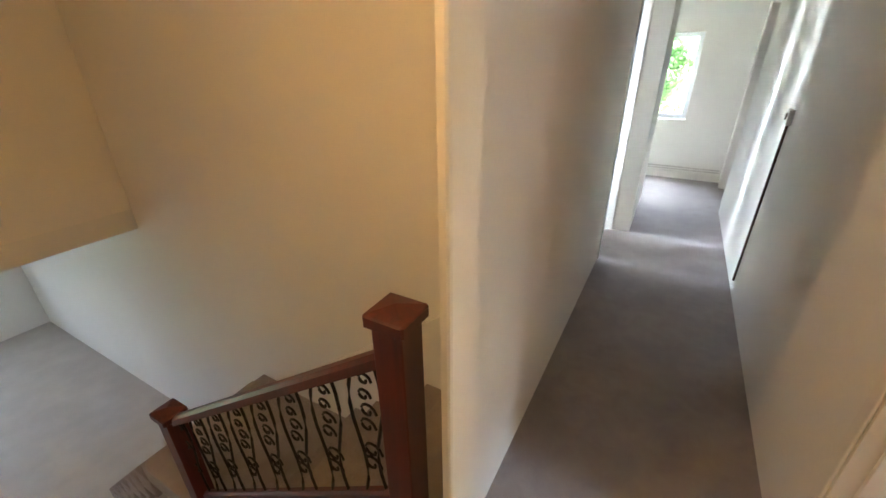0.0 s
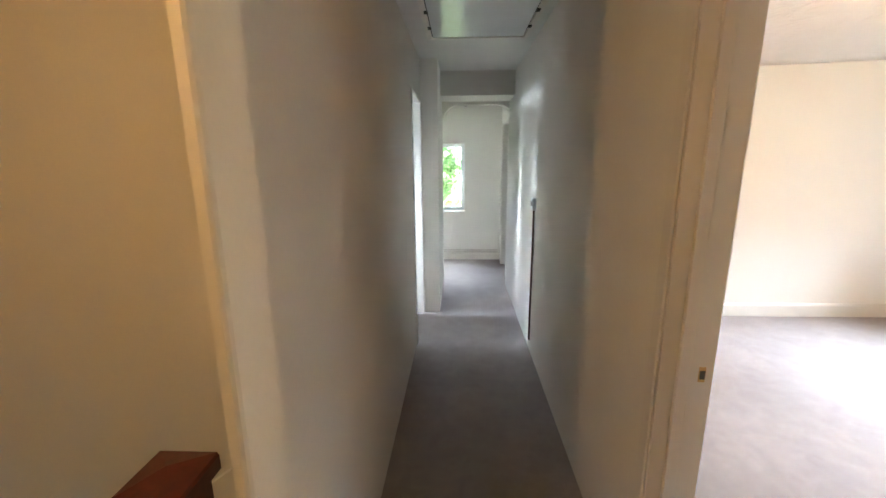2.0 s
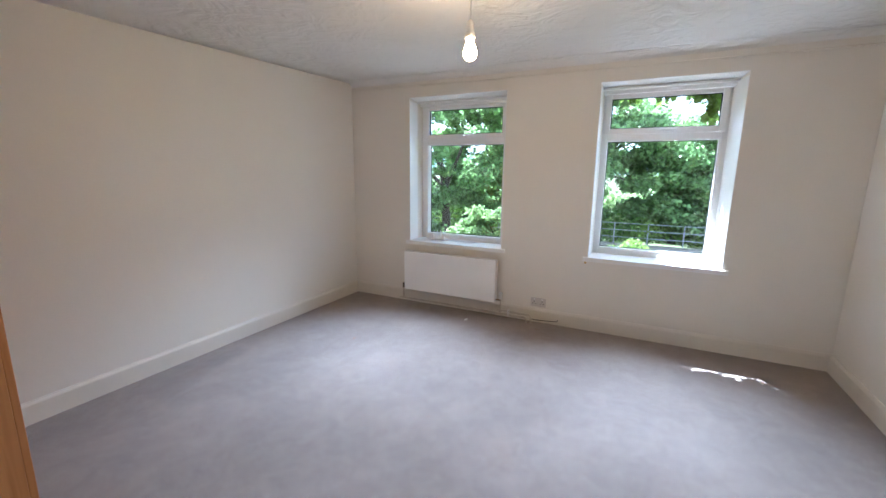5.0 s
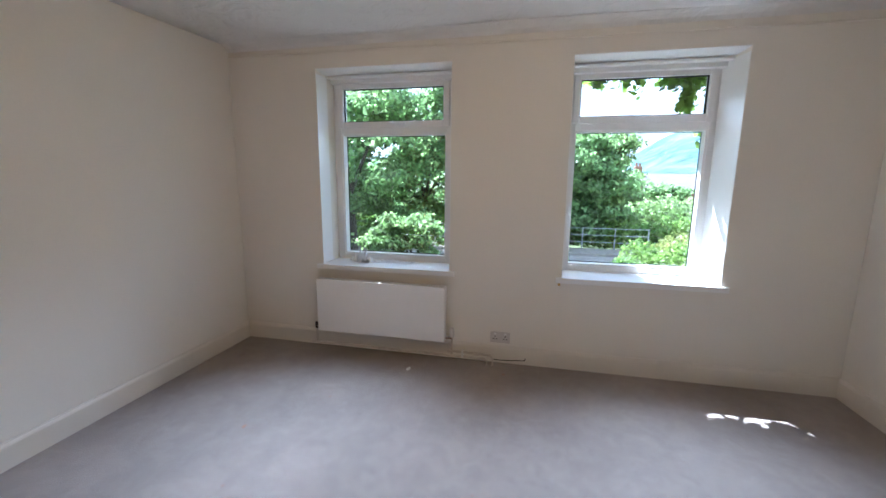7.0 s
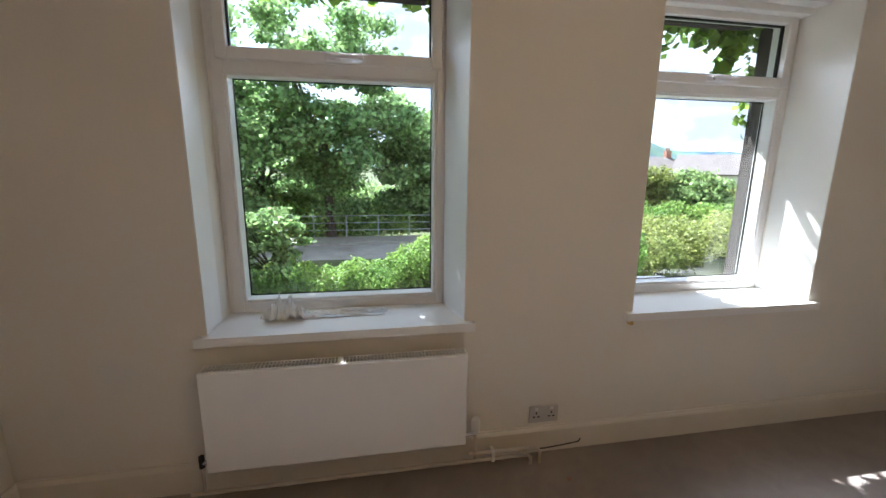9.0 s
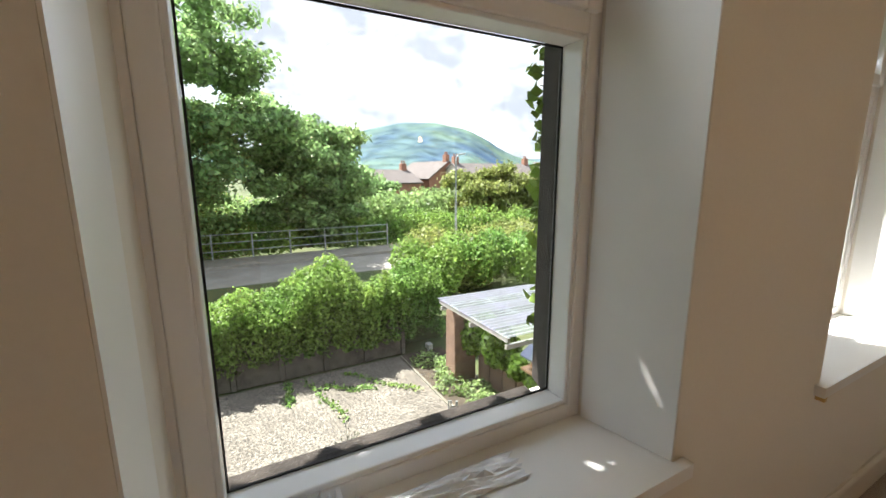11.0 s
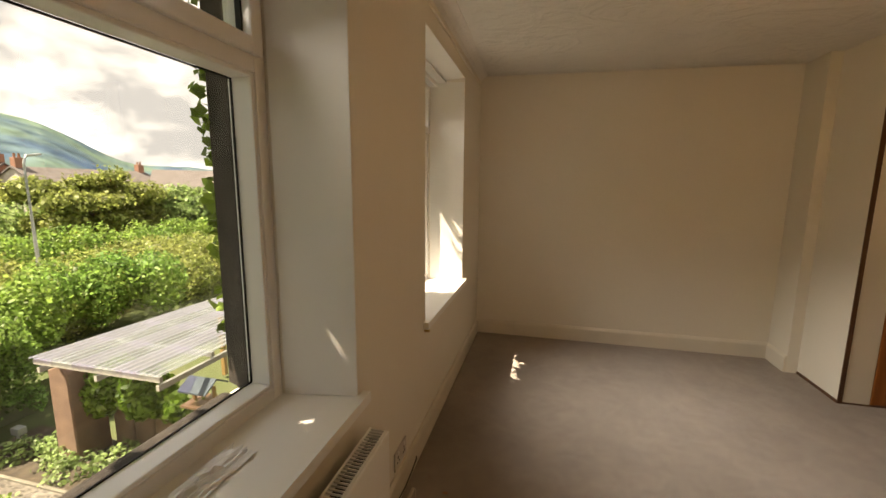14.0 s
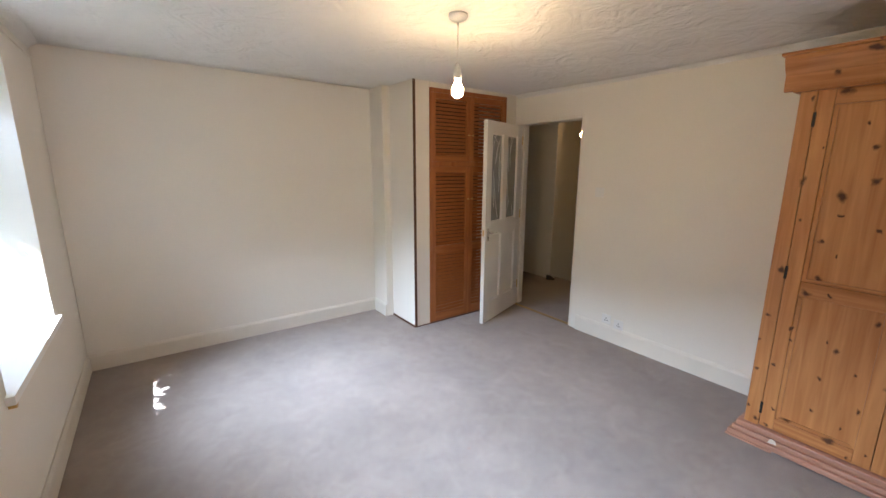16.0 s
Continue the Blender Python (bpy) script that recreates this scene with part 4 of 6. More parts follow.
# ---------------------------------------------------------------- bedroom door
def bedroom_door():
    W, H, T = 0.765, 1.975, 0.04
    e = empty("door_1", 0.628, 0.594, 0.008, 19.6)
    st, mid0, mid1 = 0.105, 0.88, 1.02
    h = T / 2
    part("stile", box(0, st, -h, h, 0, H, 0.003), M_WHITE, e)
    part("stile", box(W - st, W, -h, h, 0, H, 0.003), M_WHITE, e)
    part("rail", box(st, W - st, -h, h, H - 0.115, H, 0.003), M_WHITE, e)
    part("rail", box(st, W - st, -h, h, mid0, mid1, 0.003), M_WHITE, e)
    part("rail", box(st, W - st, -h, h, 0, 0.21, 0.003), M_WHITE, e)
    cx = W / 2
    part("muntin", box(cx - 0.05, cx + 0.05, -h, h, 0.21, mid0, 0.003), M_WHITE, e)
    part("muntin", box(cx - 0.05, cx + 0.05, -h, h, mid1, H - 0.115, 0.003), M_WHITE, e)
    for xa, xb in ((st, cx - 0.05), (cx + 0.05, W - st)):
        part("panel", box(xa - 0.004, xb + 0.004, -0.008, 0.008, 0.206, mid0 + 0.004), M_WHITE, e)
        bm = None
        for y in (-0.0165, 0.0085):
            own = None
            own = box(xa + 0.001, xa + 0.016, y, y + 0.008, 0.211, mid0 - 0.001, 0.003, own)
            own = box(xb - 0.016, xb - 0.001, y, y + 0.008, 0.211, mid0 - 0.001, 0.003, own)
            own = box(xa + 0.016, xb - 0.016, y, y + 0.008, 0.211, 0.226, 0.003, own)
            own = box(xa + 0.016, xb - 0.016, y, y + 0.008, mid0 - 0.016, mid0 - 0.001, 0.003, own)
            bm = merge(bm, own)
        part("panel_moulding", bm, M_WHITE, e)
        z0, z1 = mid1, H - 0.115
        g = part("glass_pane", box(xa - 0.004, xb + 0.004, -0.003, 0.003, z0 - 0.004, z1 + 0.004), M_FROST, e, "etched obscured glass")
        bm = None
        rng = random.Random(int(xa * 1000))
        for k in range(9):
            a = Vector((rng.uniform(xa, xb), 0.0042, rng.uniform(z0, z1)))
            b = a + Vector((rng.uniform(-0.12, 0.12), 0, rng.choice((-1, 1)) * rng.uniform(0.3, 0.8)))
            b.x, b.z = min(max(b.x, xa + 0.005), xb - 0.005), min(max(b.z, z0 + 0.01), z1 - 0.01)
            c = a.lerp(b, 0.5) + Vector((rng.uniform(-0.02, 0.02), 0, 0))
            bm = tube([a, c, b], 0.0016, 5, bm)
        part("etched_line", bm, M_ETCH, g, "pale raised lines across the glass")
        bm = None
        for y in (-0.0155, 0.0045):
            own = None
            own = box(xa + 0.001, xa + 0.013, y, y + 0.011, z0 + 0.001, z1 - 0.001, 0.003, own)
            own = box(xb - 0.013, xb - 0.001, y, y + 0.011, z0 + 0.001, z1 - 0.001, 0.003, own)
            own = box(xa + 0.013, xb - 0.013, y, y + 0.011, z0 + 0.001, z0 + 0.013, 0.003, own)
            own = box(xa + 0.013, xb - 0.013, y, y + 0.011, z1 - 0.013, z1 - 0.001, 0.003, own)
            bm = merge(bm, own)
        part("glazing_bead", bm, M_WHITE, e)
    hz, hx = 0.905, W - 0.055
    for s in (-1, 1):
        bp = part("handle_plate", box(hx - 0.02, hx + 0.02, min(s * h, s * (h + 0.008)), max(s * h, s * (h + 0.008)), hz - 0.062, hz + 0.062, 0.004), M_CHROME, e, "chrome back plate")
        part("handle", tube([(hx, s * (h + 0.004), hz + 0.02), (hx, s * (h + 0.042), hz + 0.02), (hx - 0.012, s * (h + 0.047), hz + 0.02), (hx - 0.10, s * (h + 0.047), hz + 0.012)],
                            [0.011, 0.010, 0.010, 0.008], 12), M_CHROME, bp, "curved chrome lever")
        part("keyhole", box(hx - 0.004, hx + 0.004, min(s * (h + 0.008), s * (h + 0.0095)), max(s * (h + 0.008), s * (h + 0.0095)), hz - 0.045, hz - 0.025), M_DARKGAP, bp)
    part("latch", box(W, W + 0.006, -0.008, 0.008, hz - 0.01, hz + 0.05, 0.002), M_BRASS, e, "brass latch tongue")
    for z in (0.2, 1.0, 1.78):
        part("hinge", tube([(-0.004, h + 0.003, z), (-0.004, h + 0.003, z + 0.09)], 0.006, 8), M_BRASS, e, "small brass hinge")
    return setting(e, "white four-panel door with two etched panes, standing open", "door")


M_ETCH = material("pale_etching", (0.82, 0.85, 0.83), rough=0.3, vary=0.05)
bedroom_door()


# ---------------------------------------------------------------- built-in cupboard
CFY, CX1 = 0.545, 1.937
e = empty("built_in_cupboard", CX1, CFY, 0)
part("side_panel", box(-0.02, 0.0, -0.445, -0.001, 0.004, 2.315), M_WALL, e, "cream painted side board")
part("corner_lath", box(-0.022, 0.004, -0.003, 0.004, 0.0, 2.316, 0.001), M_DARKEDGE, e, "thin dark wooden corner lath")
part("filler_board", box(-0.172, -0.024, -0.018, -0.001, 0.004, 2.315, 0.002), M_WALL, e)
part("filler_board", box(-1.279, -1.125, -0.018, -0.001, 0.004, 2.30, 0.002), M_WALL, e)
part("bottom_lath", box(-1.125, -0.024, -0.016, 0.0, 0.0, 0.012), M_DARKEDGE, e)
part("side_lath", box(-0.004, 0.006, -0.44, -0.003, 0.0, 0.02), M_DARKEDGE, e, "dark lath along the foot")
frame_x0, frame_x1 = 0.80 - CX1, 1.762 - CX1
bm = box(frame_x0, frame_x0 + 0.022, -0.03, 0.003, 0.012, 2.262, 0.002)
bm = box(frame_x1 - 0.022, frame_x1, -0.03, 0.003, 0.012, 2.262, 0.002, bm)
bm = box(frame_x0 + 0.022, frame_x1 - 0.022, -0.03, 0.003, 2.225, 2.262, 0.002, bm)
bm = box(frame_x0 + 0.022, frame_x1 - 0.022, -0.03, 0.003, 1.565, 1.605, 0.002, bm)
part("face_frame", bm, M_LOUVRE, e)
part("head_board", box(frame_x0, frame_x1, -0.018, -0.001, 2.263, 2.31), M_WALL, e)
# near-black board puts the cupboard's inner shade behind the slats
part("shade_back_board", box(frame_x0, frame_x1, -0.45, -0.44, 0.012, 2.3), M_DARKGAP, e)


def louvre_door(x0, x1, z0, z1, panels, knob_x, knob_z):
    door = part("door", box(x0, x0 + 0.045, -0.022, 0.0, z0, z1, 0.002), M_LOUVRE, e, "stained pine louvred door")
    part("stile", box(x1 - 0.045, x1, -0.022, 0.0, z0, z1, 0.002), M_LOUVRE, door)
    edges = [z0] + [z for p in panels for z in p] + [z1]
    for i in range(0, len(edges), 2):
        part("rail", box(x0 + 0.045, x1 - 0.045, -0.022, 0.0, edges[i], edges[i + 1], 0.002), M_LOUVRE_H, door)
    own = bmesh.new()
    L = x1 - x0 - 0.09
    a = [own.verts.new((sx * L / 2, y, z)) for sx in (-1, 1) for y, z in ((-0.010, 0.010), (-0.006, 0.014), (0.010, -0.010), (0.006, -0.014))]
    for i in range(4):
        own.faces.new((a[i], a[(i + 1) % 4], a[4 + (i + 1) % 4], a[4 + i]))
    own.faces.new(a[0:4])
    own.faces.new(a[4:8][::-1])
    bmesh.ops.recalc_face_normals(own, faces=own.faces[:])
    me = mesh_of("slat", own, M_LOUVRE_H)
    for p0, p1 in panels:
        k = int((p1 - p0) / 0.034)
        for i in range(k):
            s = new("slat", me)
            s.parent = door
            s.location = ((x0 + x1) / 2, -0.011, p0 + (p1 - p0) * (i + 0.5) / k)
    part("knob", lathe([(0.004, 0), (0.004, 0.008), (0.009, 0.014), (0.010, 0.019), (0.006, 0.024)], sides=12), M_BRASS, door, "small brass knob", True).matrix_local = pose(knob_x, 0.0, knob_z, -90, 0, 0)


M_LOUVRE_H = pine_material("stained_louvre_pine_across", (0.42, 0.155, 0.042), (0.28, 0.085, 0.02), grain_axis=0, knots=False)
xm = (frame_x0 + frame_x1) / 2
for x0, x1, kx in ((frame_x0 + 0.023, xm - 0.0015, xm - 0.024), (xm + 0.0015, frame_x1 - 0.023, xm + 0.024)):
    louvre_door(x0, x1, 1.607, 2.223, [(1.66, 2.17)], kx, 1.86)
    louvre_door(x0, x1, 0.015, 1.563, [(0.10, 0.72), (0.79, 1.50)], kx, 1.24)
tagged(e, "built-in cupboard with stained pine louvred doors", "cupboard")
# boxed pier the cupboard is built against
bm = box(1.73, 2.012, SY, 0.10, 0, 2.40)
setting(part("wall_pier", bm, M_WALL), "cream painted boxed pier in the corner", "wall")


# ---------------------------------------------------------------- pine wardrobe
def wardrobe():
    X0, XF, Y0, Y1 = 0.675, 1.192, 3.045, 4.09
    e = empty("wardrobe", 0, 0, 0)
    part("side", box(X0, XF - 0.022, Y0, Y0 + 0.022, 0.10, 1.965, 0.002), M_PINE, e)
    part("side", box(X0, XF - 0.022, Y1 - 0.022, Y1, 0.10, 1.965, 0.002), M_PINE, e)
    part("back", box(X0, X0 + 0.01, Y0 + 0.022, Y1 - 0.022, 0.10, 1.965), M_PINE, e)
    part("top", box(X0, XF - 0.022, Y0 + 0.022, Y1 - 0.022, 1.94, 1.965), M_PINE_H, e)
    part("bottom", box(X0, XF - 0.022, Y0 + 0.022, Y1 - 0.022, 0.10, 0.125), M_PINE_H, e)
    part("front_stile", box(XF - 0.022, XF, Y0, Y0 + 0.068, 0.10, 1.965, 0.003), M_PINE, e)
    part("front_stile", box(XF - 0.022, XF, Y1 - 0.068, Y1, 0.10, 1.965, 0.003), M_PINE, e)
    # cornice in three steps that swell outwards
    prof = [(XF - 0.02, 1.945), (XF + 0.012, 1.945), (XF + 0.016, 1.962), (XF + 0.018, 2.02), (XF + 0.035, 2.04), (XF + 0.060, 2.075), (XF + 0.066, 2.085), (XF + 0.066, 2.105), (XF - 0.02, 2.105)]
    part("cornice", prism(prof, Y0 - 0.066, Y1 + 0.066, "y"), M_PINE_H, e, "moulded pine cornice")
    for ya, yb, s in ((Y0 - 0.066, Y0 + 0.0, -1), (Y1, Y1 + 0.066, 1)):
        o = Y0 if s < 0 else Y1
        pr = [(o, 1.945), (o + s * 0.012, 1.945), (o + s * 0.018, 2.02), (o + s * 0.035, 2.04), (o + s * 0.060, 2.075), (o + s * 0.066, 2.085), (o + s * 0.066, 2.105), (o, 2.105)]
        part("cornice", prism(pr, X0, XF - 0.0205, "x"), M_PINE_H, e, "moulded pine cornice")
    part("cornice_bead", box(X0, XF + 0.026, Y0 - 0.026, Y1 + 0.026, 1.936, 1.9445, 0.003), M_PINE_H, e)
    part("cornice_cap", box(X0, XF + 0.080, Y0 - 0.080, Y1 + 0.080, 2.106, 2.122, 0.005), M_PINE_H, e)
    # stepped plinth with a chipped lower board
    for k, (out, z0, z1) in enumerate(((0.028, 0.070, 0.105), (0.042, 0.042, 0.069), (0.058, 0.012, 0.041))):
        end = Y1 + out
        part("plinth_board", box(X0, XF + out, Y0 - out, end, z0, z1, 0.006), M_PLINTH, e, "pinkish pine plinth moulding")
    part("plinth_board", box(XF - 0.03, XF + 0.062, Y0 - 0.066, Y0 + 0.16, 0.0, 0.0115, 0.003), M_PLINTH, e, "loose split strip under the plinth")
    part("foot", box(X0 + 0.02, XF - 0.03, Y0 + 0.02, Y1 - 0.02, 0.0, 0.0115), M_PLINTH, e)
    part("chip", prism([(Y0 + 0.135, 0.05), (Y0 + 0.175, 0.055), (Y0 + 0.165, 0.075), (Y0 + 0.15, 0.08), (Y0 + 0.14, 0.07)], XF + 0.043, XF + 0.0465, "x"), M_TRIM, e, "pale torn chip on the plinth")
    ym = (Y0 + Y1) / 2
    for ya, yb, hy in ((Y0 + 0.071, ym - 0.0015, Y0 + 0.07), (ym + 0.0015, Y1 - 0.071, Y1 - 0.07)):
        xa, xb = XF - 0.02, XF + 0.002
        door = part("door", box(xa, xb, ya, ya + 0.065, 0.112, 1.94, 0.003), M_PINE, e, "two-panel knotty pine door")
        part("stile", box(xa, xb, yb - 0.065, yb, 0.112, 1.94, 0.003), M_PINE, door)
        for z0, z1 in ((0.112, 0.185), (0.905, 0.985), (1.865, 1.94)):
            part("rail", box(xa, xb, ya + 0.065, yb - 0.065, z0, z1, 0.003), M_PINE_H, door)
        for z0, z1 in ((0.185, 0.905), (0.985, 1.865)):
            bm = box(xa + 0.004, xb - 0.012, ya + 0.066, yb - 0.066, z0 + 0.001, z1 - 0.001, 0.0)
            part("panel", bm, M_PINE, door)
            y0_, y1_ = ya + 0.066, yb - 0.066
            bm = prism([(y0_, z0 + 0.001), (y1_, z0 + 0.001), (y1_ - 0.018, z0 + 0.018), (y0_ + 0.018, z0 + 0.018)], xb - 0.013, xb - 0.005, "x")
            part("bevel", bm, M_PINE_H, door)
            part("bevel", prism([(y0_, z0 + 0.001), (y0_ + 0.018, z0 + 0.018), (y0_ + 0.018, z1 - 0.018), (y0_, z1 - 0.001)], xb - 0.0135, xb - 0.0055, "x"), M_PINE, door)
            part("bevel", prism([(y1_, z0 + 0.001), (y1_, z1 - 0.001), (y1_ - 0.018, z1 - 0.018), (y1_ - 0.018, z0 + 0.018)], xb - 0.0135, xb - 0.0055, "x"), M_PINE, door)
        for z in (0.22, 1.02, 1.80):
            part("hinge", box(xb - 0.004, xb + 0.004, hy - 0.006, hy + 0.006, z - 0.035, z + 0.035, 0.002), M_DARKGAP, door, "dark butt hinge")
    part("knob", lathe([(0.008, 0), (0.008, 0.012), (0.017, 0.02), (0.019, 0.03), (0.010, 0.04)], sides=16), M_PINE, e, "turned pine knob", True).matrix_local = pose(XF + 0.002, ym + 0.035, 1.0, 0, 90, 0)
    return tagged(e, "tall knotty waxed pine wardrobe with moulded cornice", "wardrobe")


wardrobe()


# ---------------------------------------------------------------- radiator, pipes, clutter
def radiator():
    Y0, Y1, Z0, Z1, XF, XB = 2.40, 3.437, 0.16, 0.581, 4.338, 4.415
    cy = (Y0 + Y1) / 2
    e = empty("radiator", EX, cy, 0)
    o = EX

    def b(x0, x1, y0, y1, z0, z1, bv=0.0, bm=None):
        return box(x0 - o, x1 - o, y0 - cy, y1 - cy, z0, z1, bv, bm)
    part("front_panel", b(XF, XF + 0.012, Y0, Y1, Z0, Z1, 0.005), M_RAD, e)
    part("back_panel", b(XB - 0.01, XB, Y0 + 0.01, Y1 - 0.01, Z0, Z1 - 0.012, 0.003), M_RAD, e)
    part("side_cover", b(XF + 0.012, XB - 0.010, Y0, Y0 + 0.008, Z0 + 0.005, Z1 - 0.004, 0.002), M_RAD, e)
    part("side_cover", b(XF + 0.012, XB - 0.010, Y1 - 0.008, Y1, Z0 + 0.005, Z1 - 0.004, 0.002), M_RAD, e)
    # block coloured near-black, as shade between the panels under the grille
    part("fin_block", b(XF + 0.013, XB - 0.011, Y0 + 0.01, Y1 - 0.01, Z0 + 0.03, Z1 - 0.03), M_DARKGAP, e, "near-black block for the shaded inside")
    g = part("grille", b(XF + 0.010, XF + 0.016, Y0, Y1, Z1 - 0.008, Z1 + 0.001, 0.001), M_RAD, e, "white slotted top grille")
    part("grille_edge", b(XB - 0.014, XB - 0.006, Y0, Y1, Z1 - 0.008, Z1 + 0.001, 0.001), M_RAD, g)
    me = mesh_of("grille_bar", b(XF + 0.016, XB - 0.014, cy - 0.0014, cy + 0.0014, Z1 - 0.005, Z1 + 0.0005), M_RAD)
    k = 74
    for i in range(k):
        s = new("grille_bar", me)
        s.parent = g
        s.location = (0, (i + 0.5) / k * (Y1 - Y0) - (Y1 - Y0) / 2, 0)
    part("grille_bridge", b(XF + 0.016, XB - 0.014, cy - 0.012, cy + 0.012, Z1 - 0.006, Z1 + 0.0012), M_RAD, g)
    for y in (Y0 + 0.16, Y1 - 0.16):
        part("bracket", b(XB, EX - 0.002, y - 0.015, y + 0.015, 0.25, 0.5), M_RAD, e)
    # thermostatic valve at one end, lockshield at the other
    v = part("valve", tube([(XF + 0.035 - o, Y0 - cy, 0.185), (XF + 0.035 - o, Y0 - 0.05 - cy, 0.185)], 0.010, 10), M_CHROME, e, "chrome valve body")
    part("valve_head", lathe([(0.016, 0.0), (0.019, 0.01), (0.019, 0.055), (0.013, 0.07), (0.004, 0.072)], XF + 0.035 - o, Y0 - 0.05 - cy, 0.195, 14), M_PLASTIC, v, "white thermostatic head", True)
    part("valve_tail", tube([(XF + 0.035 - o, Y0 - 0.05 - cy, 0.195), (XF + 0.035 - o, Y0 - 0.05 - cy, 0.06)], 0.008, 8), M_COPPER, v)
    v2 = part("valve", tube([(XF + 0.035 - o, Y1 - cy, 0.185), (XF + 0.035 - o, Y1 + 0.035 - cy, 0.185)], 0.010, 10), M_CHROME, e, "chrome lockshield valve")
    part("valve_cap", tube([(XF + 0.035 - o, Y1 + 0.03 - cy, 0.165), (XF + 0.035 - o, Y1 + 0.03 - cy, 0.215)], 0.011, 10), M_DARKGAP, v2)
    part("valve_tail", tube([(XF + 0.035 - o, Y1 + 0.03 - cy, 0.18), (XF + 0.035 - o, Y1 + 0.03 - cy, 0.05)], 0.008, 8), M_COPPER, v2)
    return tagged(e, "white double-panel radiator with a slotted top under the window", "radiator")


radiator()
e = empty("heating_pipe", 4.37, 2.4, 0)
part("pipe", tube([(0, 1.118, 0.05), (0, -0.30, 0.05), (0.0, -0.315, 0.03), (0, -0.315, 0.0)], 0.0085, 8), M_COPPER, e)
part("pipe", tube([(0.0, -0.02, 0.085), (0, -0.345, 0.08), (0, -0.36, 0.06), (0, -0.36, 0.0)], 0.0085, 8), M_COPPER, e)
part("clip", box(-0.012, 0.03, -0.14, -0.125, 0.04, 0.093, 0.002), M_PLASTIC, e, "white pipe clip")
part("joint", tube([(0, -0.22, 0.08), (0, -0.26, 0.08)], 0.0115, 8), M_COPPER, e)
tagged(e, "pair of painted heating pipes running along the skirting", "pipe")
e = empty("skirting_cable", EX - 0.02, 1.95, 0)
part("cable", tube([(0, 0.1, 0.02), (-0.004, 0.03, 0.022), (-0.003, -0.06, 0.028), (0.0, -0.14, 0.034), (0.001, -0.15, 0.05)], 0.003, 6), M_DARKGAP, e)
tagged(e, "short dark cable end on the skirting", "cable")


def crumpled(name, x, y, z, sx, sy, h, seed, label):
    """A crumpled sheet of thin clear plastic lying on a board."""
    rng = random.Random(seed)
    own = bmesh.new()
    nx, ny = 12, 16
    gridv = []
    for i in range(nx + 1):
        row = []
        for j in range(ny + 1):
            a, b = i / nx * 2 - 1, j / ny * 2 - 1
            fall = max(0.0, 1 - a * a) * max(0.0, 1 - b * b)
            q = noise.noise(Vector((a * 2.2 + seed, b * 3.1, seed))) * 0.9 + noise.noise(Vector((a * 5 + seed, b * 7, 3.0))) * 0.5
            edge = 1 + 0.22 * noise.noise(Vector((a * 3, b * 3, seed + 9.0)))
            row.append(own.verts.new((a * sx * edge, b * sy * edge, 0.002 + h * abs(q) * (0.25 + fall))))
        gridv.append(row)
    for i in range(nx):
        for j in range(ny):
            own.faces.new((gridv[i][j], gridv[i + 1][j], gridv[i + 1][j + 1], gridv[i][j + 1]))
    top = bmesh.ops.extrude_face_region(own, geom=own.faces[:])
    for v in [g for g in top["geom"] if isinstance(g, bmesh.types.BMVert)]:
        v.co.z += 0.0012
    bmesh.ops.recalc_face_normals(own, faces=own.faces[:])
    ob = part(name, own, M_FILM)
    ob.location = (x, y, z)
    return tagged(ob, label, "plastic film")


crumpled("plastic_film", 4.63, 3.17, 0.684, 0.060, 0.085, 0.20, 3, "crumpled clear plastic film on the window board")
crumpled("plastic_film", 4.63, 2.93, 0.684, 0.045, 0.20, 0.03, 5, "thin strip of clear plastic on the window board")
crumpled("plastic_film", 4.63, 0.68, 0.684, 0.03, 0.07, 0.025, 8, "scrap of clear plastic on the window board")
for i, (x, y, s) in enumerate(((4.17, 2.63, 0.022), (3.30, 3.31, 0.012), (2.9, 3.1, 0.006), (2.6, 2.2, 0.006), (3.1, 2.0, 0.005), (3.7, 3.0, 0.007), (4.25, 1.95, 0.010))):
    bm = bmesh.new()
    bmesh.ops.create_icosphere(bm, subdivisions=1, radius=s)
    for v in bm.verts:
        v.co = Vector((v.co.x * 1.6, v.co.y * 0.8, max(0, v.co.z) * 0.35)) * random.uniform(0.7, 1.2)
    ob = part("carpet_debris", bm, M_PLASTIC if i in (0,) else M_PLINTH)
    ob.location = (x, y, 0.0)
    tagged(ob, "small scrap of debris lying on the carpet", "debris", group="scraps on the carpet")
# sill brackets seen under the second window board
e = empty("sill_bracket", EX, 1.59, 0.647)
part("bracket", box(-0.028, -0.001, -0.006, 0.012, -0.02, -0.001, 0.002), M_BRASS, e)
tagged(e, "small rusty bracket under the window board end", "bracket")


# dark wedge left on the landing carpet
wedge = part("door_wedge", prism([(-0.03, 0), (0.085, 0), (0.085, 0.012), (0.02, 0.055), (-0.03, 0.06)], -0.03, 0.03, "y", 0.004), M_DARKGAP)
wedge.location = (-0.50, 0.15, 0.002)
wedge.rotation_euler = (0, 0, 2.2)
tagged(wedge, "small dark rubber door wedge on the landing carpet", "door wedge")


